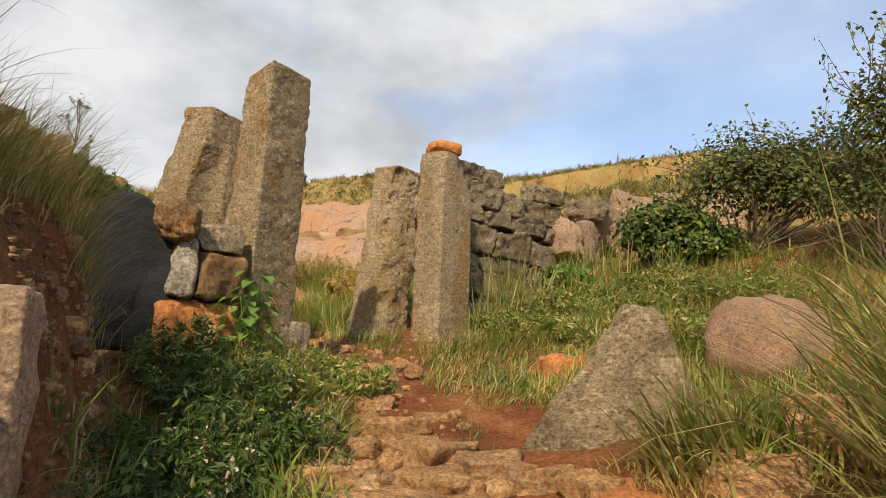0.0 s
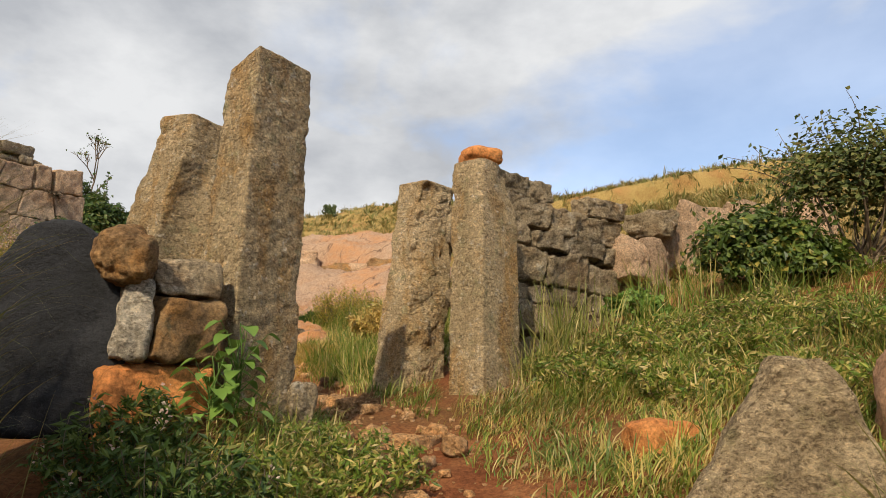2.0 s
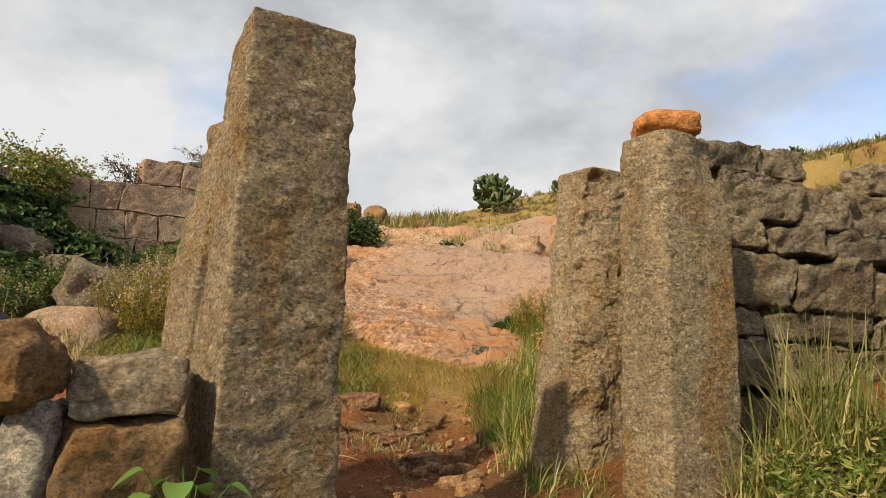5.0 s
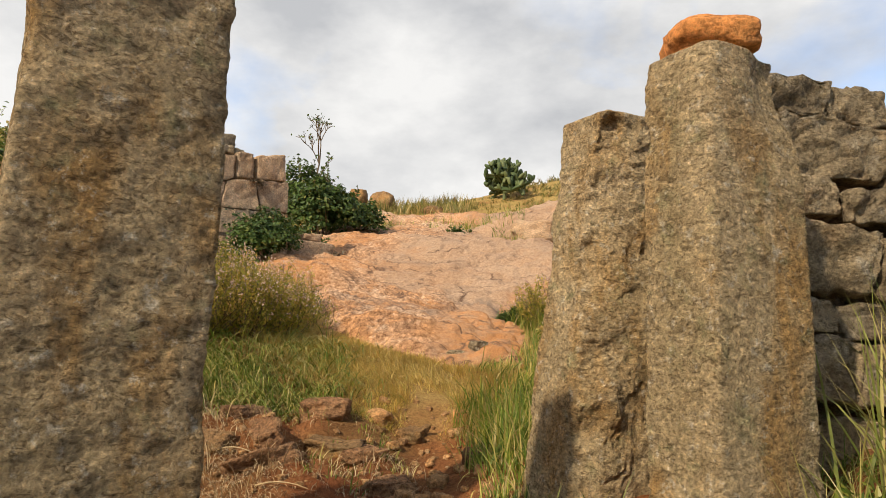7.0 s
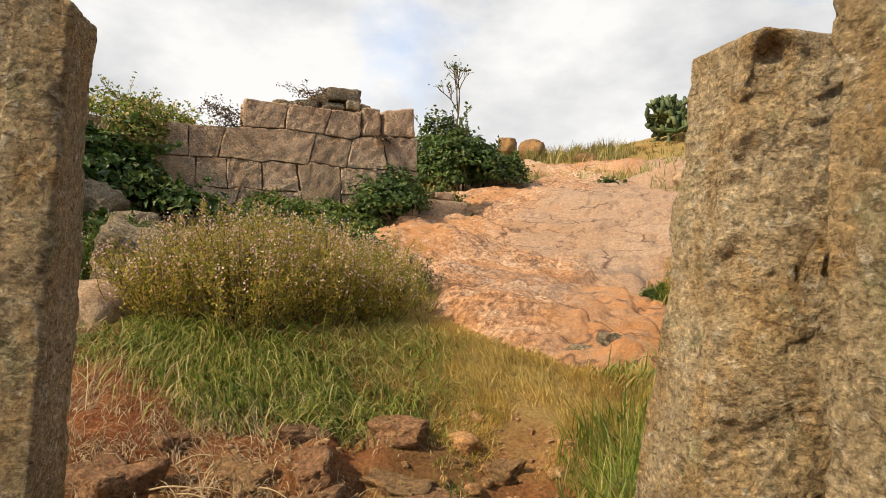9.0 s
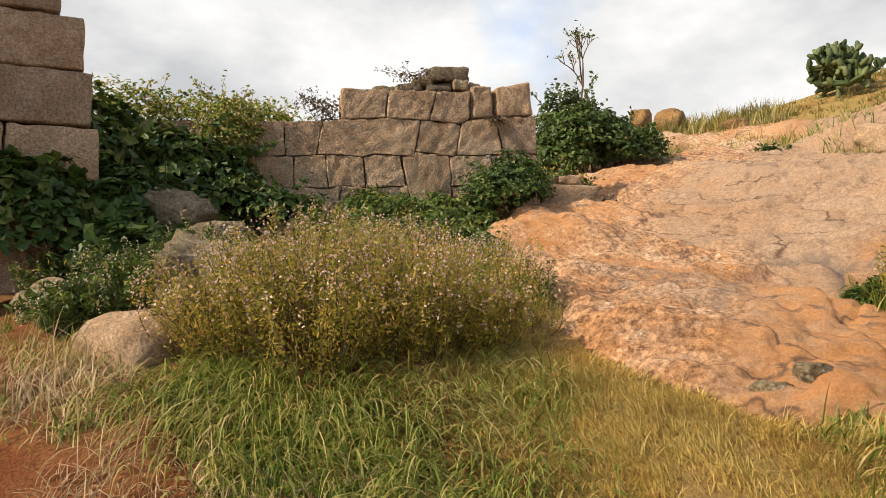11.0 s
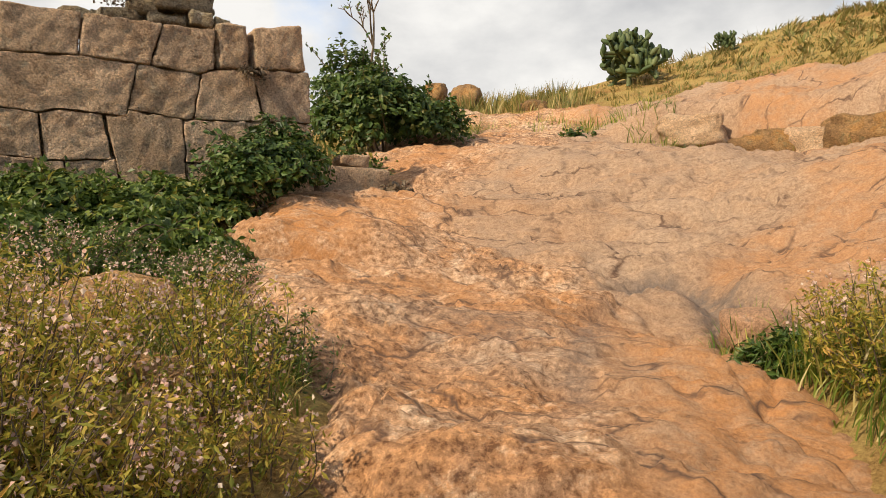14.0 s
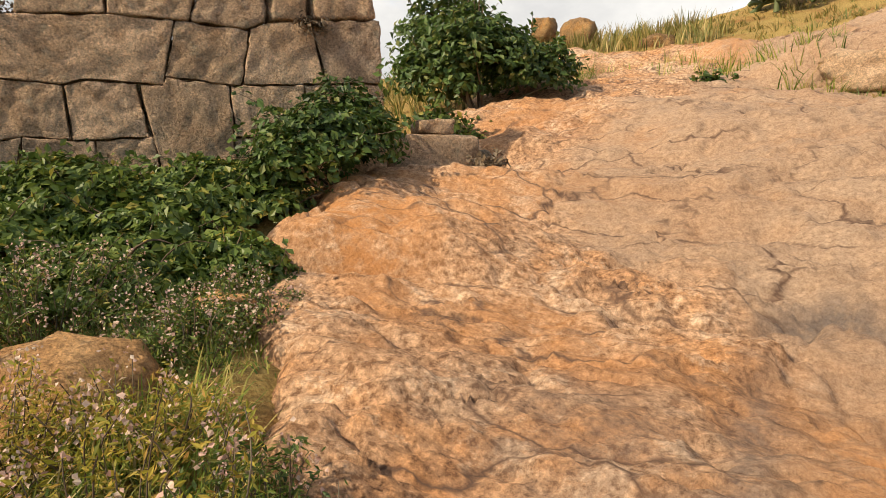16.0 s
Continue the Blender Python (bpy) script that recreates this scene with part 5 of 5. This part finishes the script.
def flower_bush(at, radius, height, stems, label, leaf=0.0125, mat=None, flowers=1.0, group="flowering bushes", per=72):
    """Many upright stems with narrow leaves up their length and pale flowers at the tips."""
    root = empty("flowering_bush", at)
    lines, lp, ln, fp = [], [], [], []
    for k in range(stems):
        a, r = RNG.uniform(0, 2 * math.pi), radius * math.sqrt(RNG.random())
        foot = np.array([0.55 * r * math.cos(a), 0.55 * r * math.sin(a), 0.0])
        foot[2] = float(bare_ground(at[0] + foot[0], at[1] + foot[1])) - at[2] - 0.03
        h = height * RNG.uniform(0.6, 1.1) * (1 - 0.35 * (r / radius) ** 2)
        tip = np.array([1.15 * r * math.cos(a), 1.15 * r * math.sin(a), foot[2] + h])
        pts, rad = curve_line(foot, tip, RNG.normal(0, 0.05, 3), 7, 0.005, 0.0018)
        lines.append((pts, rad))
        m = per
        t = RNG.uniform(0.12, 1.0, m)
        idx = t * 6
        i0 = np.minimum(idx.astype(int), 5)
        pos = pts[i0] + (pts[i0 + 1] - pts[i0]) * (idx - i0)[:, None]
        lp.append(pos + RNG.normal(0, 0.024, (m, 3)))
        ln.append(RNG.normal(size=(m, 3)) + np.array([0, 0, 0.8]))
        if RNG.random() < 0.7 * flowers:
            q = RNG.integers(6, 14)
            fp.append(tip - np.array([0, 0, 0.02]) + RNG.normal(0, 1, (q, 3)) * (0.016, 0.016, 0.045))
    part("branchwork", mesh_of("branchwork", *tubes(lines, 3), M_TWIG), root, kind="stuff")
    lp, ln = np.concatenate(lp), np.concatenate(ln)
    part("foliage", mesh_of("foliage", *leaves(lp, leaf * RNG.uniform(0.6, 1.3, len(lp)), ln, 3.2), mat or M_GOLD, False), root, kind="stuff")
    if fp:
        fp = np.concatenate(fp)
        part("blossom", mesh_of("blossom", *leaves(fp, 0.018 * RNG.uniform(0.6, 1.3, len(fp)), RNG.normal(size=(len(fp), 3)), 1.1), M_FLOWER, False), root, "pale pink flowers", "stuff")
    return tagged(root, label, "bush", group)


def on_ground(x, y, lift=0.0):
    return (x, y, float(bare_ground(x, y)) + lift)


GOLDEN = "golden green bush with pale pink flowers"
for x, y, r, h, n in [(-5.65, 8.5, 0.62, 0.82, 170), (-5.15, 8.95, 0.75, 0.95, 230), (-4.85, 9.5, 0.6, 0.85, 180), (-4.65, 9.95, 0.4, 0.55, 80), (-6.0, 9.2, 0.7, 0.9, 160), (-5.55, 9.9, 0.55, 0.75, 130)]:
    flower_bush(on_ground(x, y), r, h, n, GOLDEN, per=62)
for x, y, r, h, n in [(-5.15, 10.8, 0.34, 0.62, 26), (-6.1, 10.1, 0.45, 0.5, 55), (-7.0, 10.1, 0.6, 0.6, 90), (-7.4, 11.1, 0.6, 0.5, 130), (-6.6, 11.55, 0.35, 0.35, 70), (-7.0, 12.1, 0.4, 0.35, 80), (-4.95, 10.55, 0.3, 0.45, 22), (-4.6, 10.45, 0.22, 0.4, 14), (-5.75, 11.0, 0.3, 0.42, 34), (-6.05, 10.55, 0.35, 0.45, 44), (-5.2, 11.15, 0.25, 0.4, 22)]:
    flower_bush(on_ground(x, y), r, h, n, "straggling green weed with small white flowers", 0.012, M_VINE if y > 11 else M_GOLD, per=46)
for x, y, r, h, n in [(-7.9, 8.7, 0.8, 0.7, 130), (-8.9, 8.2, 0.8, 0.6, 110), (-7.4, 7.8, 0.5, 0.5, 60)]:
    flower_bush(on_ground(x, y), r, h, n, "low green weed with small white flowers", 0.024, M_VINE)
flower_bush(on_ground(-2.55, 13.1), 0.55, 0.75, 90, "green weed with pink flowers beside the rock", 0.014, M_GOLD)
tuft((-3.5, 13.75), 110, 0.4, 0.012, 0.8, M_GRASS, "green grass tuft at the rock edge", None, 0.12)
flower_bush(on_ground(-3.25, 13.3), 0.2, 0.25, 30, "low green weed at the rock edge", 0.022, M_LEAF, 0)
flower_bush(on_ground(-1.55, 10.9), 0.4, 0.6, 50, "dry reddish weed at the rock foot", 0.025, M_DRY, 0.2)
flower_bush(on_ground(-1.75, 4.45), 0.3, 0.42, 30, "green weed with small white flowers", 0.02, M_VINE, 0.5)
# Dark-leaved weeds; their dark tone also stands for shade over this grass.
for x, y, r, h, n in [(-1.15, 2.9, 0.4, 0.42, 70), (-1.2, 3.5, 0.4, 0.45, 70), (-0.95, 2.3, 0.4, 0.4, 60), (-1.3, 4.1, 0.4, 0.5, 70), (-0.85, 3.7, 0.35, 0.35, 50)]:
    flower_bush(on_ground(x, y), r, h, n, "dark leafy weed, its dark leaves partly standing for bank shade", 0.02, M_LEAF, 0.08, "dark weeds under the bank", 44)
flower_bush(on_ground(-1.15, 4.4), 0.5, 0.3, 60, "low green weed in the grass", 0.017, M_GRASS, 0.0)
flower_bush(on_ground(-0.8, 5.0), 0.45, 0.3, 60, "low green weed in the grass", 0.017, M_GRASS, 0.0)

for x, y, r, h, n in [(0.85, 6.75, 0.45, 0.28, 60), (1.35, 7.3, 0.5, 0.32, 70), (1.9, 6.7, 0.5, 0.28, 60), (0.6, 7.25, 0.35, 0.26, 50), (2.4, 7.3, 0.55, 0.34, 70), (1.2, 6.2, 0.45, 0.24, 50), (2.9, 6.4, 0.6, 0.34, 70), (2.0, 5.7, 0.45, 0.24, 50)]:
    flower_bush(on_ground(x, y), r, h, n, "low bushy green weed on the grassy slope", 0.02, M_GRASS, 0.0, "low weeds on the slope", 40)

bush(on_ground(-8.4, 13.85), [(0, 0, 0.45, 0.55, 0.7, 0.55), (-0.2, 0.35, 0.6, 0.5, 0.45, 0.5), (0.15, -0.5, 0.25, 0.4, 0.5, 0.35)], 4600, 0.052, M_LEAF, "dark green bush against the fort wall end", twigs=24)
bush(on_ground(-8.85, 13.0), [(0, 0, 0.15, 0.6, 0.7, 0.38), (0.25, -0.6, 0.0, 0.55, 0.6, 0.3), (-0.2, -1.1, 0.1, 0.5, 0.6, 0.35), (0.5, 0.1, 0.0, 0.4, 0.5, 0.28)], 9500, 0.05, M_VINE, "heart-leaved creeper mat at the wall foot", "creeper", category="creeper", up=0.45, inner=0.6, twigs=30)
bush(on_ground(-9.0, 11.6), [(0, 0, 0.1, 0.7, 0.8, 0.36), (0.4, -0.5, 0.0, 0.7, 0.6, 0.3), (-0.3, 0.3, 0.15, 0.5, 0.7, 0.4), (0.8, 0.4, 0.0, 0.6, 0.5, 0.3)], 9500, 0.05, M_VINE, "heart-leaved creeper mat at the wall foot", "creeper", category="creeper", up=0.45, inner=0.6, twigs=30)
bush(on_ground(-7.8, 11.6), [(0, 0, 0.05, 0.55, 0.7, 0.28), (0.1, 0.8, 0.05, 0.45, 0.5, 0.26)], 5500, 0.048, M_VINE, "heart-leaved creeper mat below the rock", "creeper", category="creeper", up=0.45, inner=0.6, twigs=30)
bush(on_ground(-9.7, 10.6), [(0, 0, 0.4, 0.5, 0.6, 0.4), (-0.4, -0.5, 0.6, 0.5, 0.6, 0.5)], 2200, 0.075, M_LEAF, "dark weedy bush before the fort wall", twigs=14)
bush(on_ground(-10.4, 9.6), [(0, 0, 1.0, 0.55, 0.9, 0.9), (-0.25, -1.2, 1.1, 0.6, 0.9, 0.95), (0.4, -0.4, 0.3, 0.6, 0.9, 0.5)], 6500, 0.10, M_LEAF, "dark ivy curtain hanging over the fort wall", "creeper", category="creeper", inner=0.7, twigs=20)
bush(on_ground(-9.4, 8.5), [(0, 0, 0.7, 0.45, 0.7, 0.8), (0.2, -0.9, 0.55, 0.35, 0.8, 0.75), (0.45, 0.3, 0.2, 0.6, 0.9, 0.45)], 6500, 0.11, M_LEAF, "dark ivy curtain hanging over the taller wall", "creeper", category="creeper", inner=0.7, twigs=20)
bush((-11.0, 10.3, 5.1), [(0, 0, 0.35, 0.5, 0.8, 0.42), (-0.4, -1.2, 0.3, 0.5, 0.9, 0.5), (0.1, 0.75, 0.2, 0.35, 0.5, 0.4)], 4600, 0.045, M_GRASS, "yellow green brush growing along the wall top", twigs=50)
bush((-10.75, 9.95, 4.6), [(0.3, 0.25, 0.4, 0.3, 0.5, 0.6)], 1800, 0.04, M_GRASS, "tall feathery yellow green shrub at the wall", twigs=20)
bush((*wall_at(-3.55, -0.2), 5.40), [(0, 0, 0.22, 0.22, 0.4, 0.22), (0.15, 0.1, 0.0, 0.12, 0.25, 0.2)], 420, 0.032, M_TWIG, "dry brown brush on the wall top", twigs=26, thick=0.006)
bush((*wall_at(-2.0, -0.25), 6.0), [(0, 0, 0.16, 0.2, 0.5, 0.15), (0.05, 0.4, 0.2, 0.15, 0.3, 0.15)], 420, 0.028, M_TWIG, "dry reddish brush on the wall top", twigs=34, thick=0.006)
bush((*wall_at(-0.72, 0.0), 5.42), [(0.05, 0, 0.05, 0.06, 0.12, 0.06)], 60, 0.04, M_TWIG, "small dried plant in a wall joint", twigs=8, thick=0.005)
bush(on_ground(-10.4, 18.2), [(0, 0, 0.9, 1.0, 1.0, 0.9), (-0.9, 0.3, 1.2, 0.9, 0.9, 1.0), (0.35, 0.8, 0.6, 0.8, 0.9, 0.7), (-0.3, -0.6, 0.5, 0.8, 0.7, 0.7)], 12000, 0.075, M_LEAF, "large dark green bush behind the fort wall", stems=14, thick=0.03, twigs=30)
bush(on_ground(-9.3, 16.2), [(0, 0, 0.3, 0.35, 0.4, 0.5), (0.2, 0.5, 0.15, 0.4, 0.4, 0.3)], 1100, 0.06, M_VINE, "green weeds behind the fort wall end", twigs=12)

bush(on_ground(2.9, 8.5), [(0, 0, 0.35, 0.75, 0.6, 0.55), (0.2, -0.2, 0.15, 0.7, 0.5, 0.4)], 7000, 0.05, M_VINE, "green leafy shrub below the broken wall", twigs=26)
bush(on_ground(3.9, 8.4), [(0, 0, 0.75, 0.95, 0.8, 0.75), (0.9, -0.1, 0.8, 0.9, 0.8, 0.8), (0.3, 0.3, 1.0, 0.9, 0.7, 0.7), (1.7, -0.3, 0.7, 0.9, 0.8, 0.9)], 12000, 0.043, M_THICKET, "dark twiggy thicket on the slope", stems=40, thick=0.016, twigs=80, inner=0.5)
bush(on_ground(4.25, 6.2), [(0, 0, 1.3, 0.5, 0.6, 0.9), (0.5, 0.2, 1.5, 0.6, 0.6, 1.0), (-0.05, 0.3, 0.7, 0.5, 0.5, 0.6)], 3200, 0.042, M_THICKET, "tall sparse-leaved shrub beside the path", stems=24, thick=0.015, twigs=60, inner=0.2)
bush(on_ground(1.55, 8.35), [(0, 0, 0.15, 0.35, 0.3, 0.25)], 600, 0.06, M_BRIGHT, "bright green weed at the wall foot", stems=6, thick=0.006)
bush(on_ground(-7.9, 21.0), [(0, 0, 0.2, 0.3, 0.25, 0.25)], 350, 0.07, M_LEAF, "small dark shrub on the rock", twigs=8)
bush((*wall_at(1.15, 0.15), 4.0), [(0, 0, 0.1, 0.2, 0.25, 0.12)], 200, 0.04, M_TWIG, "dried plant at the fallen block", twigs=10, thick=0.005)


def broad_weed(at, height, n, size, label, mat):
    """A weed with a few large heart-shaped leaves on stalks."""
    root = empty("leafy_weed", at)
    lines, k0 = [], 0
    for k in range(n):
        a = k * 2.4 + RNG.uniform(-0.3, 0.3)
        h = height * (k + 1) / n
        tip = np.array([math.cos(a), math.sin(a), 0]) * RNG.uniform(0.06, 0.16) + np.array([0, 0, h])
        lines.append(curve_line((0, 0, h * 0.5), tip, RNG.normal(0, 0.01, 3), 5, 0.004, 0.002))
        w = size * RNG.uniform(0.7, 1.2)
        u = np.linspace(0, 1, 7)
        half = w * 0.5 * np.sin(math.pi * u ** 0.62) ** 0.8
        d = np.array([math.cos(a), math.sin(a), -0.35])
        sd = np.array([-math.sin(a), math.cos(a), 0.0])
        vs, fs = [], []
        for i in range(7):
            mid = tip + d * u[i] * w * 1.1 - np.array([0, 0, 0.25 * w * u[i] ** 2])
            vs += [mid - sd * half[i] + np.array([0, 0, half[i] * 0.35]), mid, mid + sd * half[i] + np.array([0, 0, half[i] * 0.35])]
        for i in range(6):
            fs += [(3 * i, 3 * i + 1, 3 * i + 4, 3 * i + 3), (3 * i + 1, 3 * i + 2, 3 * i + 5, 3 * i + 4)]
        part("leaf", mesh_of("leaf", vs, fs, mat), root)
    lines.append(curve_line((0, 0, -0.05), (0, 0, height), (0.02, 0.01, 0), 6, 0.007, 0.003))
    part("stalk", mesh_of("stalk", *tubes(lines, 5), mat), root, kind="stuff")
    return tagged(root, label, "weed")


broad_weed(on_ground(-1.42, 5.0, 0.06), 0.5, 34, 0.085, "light green broad-leaved weed at the pillar foot", M_BRIGHT)
broad_weed(on_ground(-1.5, 4.84, 0.06), 0.34, 22, 0.075, "light green broad-leaved weed at the pillar foot", M_BRIGHT)
broad_weed(on_ground(-0.95, 3.75, 0.02), 0.26, 9, 0.09, "light green broad-leaved weed in the grass", M_BRIGHT)
broad_weed(on_ground(-0.75, 2.7, 0.02), 0.2, 8, 0.09, "light green broad-leaved weed in the grass", M_BRIGHT)


def branching(p, d, length, r, depth, lines, tips, wild=0.5, kids=3, shrink=0.72):
    q = p + d * length
    lines.append(curve_line(p, q, RNG.normal(0, length * 0.05, 3), 5, r, r * 0.7))
    if depth == 0:
        tips.append(q)
        return
    for _ in range(kids):
        nd = d + RNG.normal(0, wild, 3)
        nd[2] += 0.18
        nd /= np.linalg.norm(nd)
        branching(q, nd, length * shrink * RNG.uniform(0.8, 1.2), r * 0.68, depth - 1, lines, tips, wild, kids, shrink)


def sapling(at, height):
    root = empty("sapling", at)
    lines, tips = [], []
    branching(np.zeros(3), np.array([0.05, 0, 1.0]), height * 0.42, 0.035, 4, lines, tips, 0.42, 3, 0.6)
    part("trunk", mesh_of("trunk", *tubes(lines, 4), M_TWIG), root, kind="stuff")
    tp = np.array(tips) + RNG.normal(0, 0.05, (len(tips), 3))
    part("foliage", mesh_of("foliage", *leaves(tp, 0.05 * RNG.uniform(0.6, 1.3, len(tp)), RNG.normal(size=(len(tp), 3))), M_LEAF, False), root, kind="stuff")
    return tagged(root, "thin half-bare sapling rising above the bush", "tree")


sapling((-11.0, 18.6, 6.3), 2.1)


def cactus_tree(at, height, seed_turn):
    root = empty("cactus_tree", at)
    lines, tips = [], []
    branching(np.zeros(3), np.array([0.0, 0.05, 1.0]), height * 0.13, height * 0.035, 3, lines, tips, 1.15, 5, 1.0)
    part("branchwork", mesh_of("branchwork", *tubes([(p, np.maximum(r, height * 0.022)) for p, r in lines], 5), M_CACTUS), root, kind="stuff")
    pads = []
    for q in tips:
        d = RNG.normal(0, 0.5, 3) + np.array([0, 0, 1.0])
        d = d / np.linalg.norm(d) * height * 0.10
        pads.append((np.array([q, q + d * 0.5, q + d]), np.array([0.02, 0.034, 0.016]) * height))
    part("pad_growth", mesh_of("pad_growth", *tubes(pads, 5), M_CACTUS), root, kind="stuff")
    return tagged(root, "dark branching tree cactus on the hilltop", "cactus", "cactuses on the hill")


cactus_tree((-8.98, 27.38, float(ground_z(-8.98, 27.38)) - 0.05), 2.6, 0)
cactus_tree((-6.9, 29.6, float(ground_z(-6.9, 29.6)) - 0.05), 1.1, 1)
cactus_tree((1.6, 24.0, float(ground_z(1.6, 24.0)) - 0.05), 0.9, 1)

# ---- loose earth and pebbles ----
pv, pf, base = [], [], 0
for k in range(1500):
    if k < 900:
        y = RNG.uniform(2.0, 9.6)
        x = path_x(y) + RNG.normal(0, 0.4)
        if k % 3 == 0:
            x, y = -3.0 + RNG.normal(0, 0.5), 7.6 + RNG.normal(0, 0.45)
    else:
        y = RNG.uniform(1.6, 3.9)
        x = float(bank_edge(y)) + RNG.normal(0, 0.13)
    r = 0.008 + 0.022 * RNG.random() ** 2
    v, f = boulder(r, r * RNG.uniform(0.6, 1), r * RNG.uniform(0.4, 0.9), k * 3.3, 0.3, 2)
    pv.append(v + np.array([x, y, float(ground_z(x, y)) + r * 0.2]))
    pf.append(f + base)
    base += len(v)
pebbles = part("pebbles", mesh_of("pebbles", np.concatenate(pv), np.concatenate(pf), M_EARTHY, False))
tagged(pebbles, "small ochre pebbles scattered on red earth", "pebbles", kind="stuff")

# ---- dark knobs of rock and fallen stalks ----
for x, y, z, sx, sy, sz, turn, sd in [(-2.95, 10.85, 2.42, 0.13, 0.10, 0.07, 20, 309), (-2.83, 11.12, 2.46, 0.11, 0.09, 0.07, 50, 313)]:
    zz = float(max(rock_z(x, y), bare_ground(x, y)))
    loose("rock_knob", M_RUBBLE, (x, y, zz - 0.035), (sx, sy, sz), sd, turn, "dark grey water-worn knob of rock on the slope", "rock", "dark rock knobs", cuts=8)
for k in range(16):
    x, y = -3.4 + RNG.normal(0, 0.45), 7.45 + RNG.normal(0, 0.28)
    a = RNG.uniform(0, math.pi)
    ln = RNG.uniform(0.15, 0.4)
    p0 = np.array([x, y, float(ground_z(x, y)) + 0.02])
    x1, y1 = x + ln * math.cos(a), y + ln * math.sin(a)
    p1 = np.array([x1, y1, float(ground_z(x1, y1)) + 0.02 + 0.05 * RNG.random()])
    v, f = tubes([curve_line(p0, p1, (0, 0, 0.03), 6, 0.006, 0.003)], 5)
    tagged(part("dry_stalk", mesh_of("dry_stalk", v, f, M_STRAW)), "pale dead plant stalk lying on the earth", "stalk", "fallen stalks")

# ---- rocks added along the upper ledge, standing for its shaded crevices ----
for k in range(7):
    x = -5.6 + 0.9 * k + RNG.normal(0, 0.1)
    y = 21.75 + RNG.normal(0, 0.12)
    loose("ledge_rock", M_BROWN if k % 2 else M_WALL, (x, y, float(ground_z(x, 21.3)) + RNG.uniform(0.25, 0.5)), (RNG.uniform(0.5, 0.8), 0.4, RNG.uniform(0.25, 0.4)), 400.0 + 5 * k, RNG.uniform(-20, 20), "rock added for the dark shaded crevices under the upper ledge", "rock", "rocks along the ledge", 0.25, 10, edge=0.45)

for k in range(26):
    y = RNG.uniform(2.0, 3.8)
    x = float(bank_edge(y)) + 0.02 + RNG.normal(0, 0.08)
    r = RNG.uniform(0.025, 0.075)
    loose("bank_stone", M_BROWN if k % 2 else M_EARTHY, (x, y, float(ground_z(x, y)) - 0.1 * r), (r, r * 0.8, r * 0.7), 500.0 + 3 * k, 40 * k, "small brown stone bedded in the red bank", "stone", "stones in the earth bank", 0.2, 5)
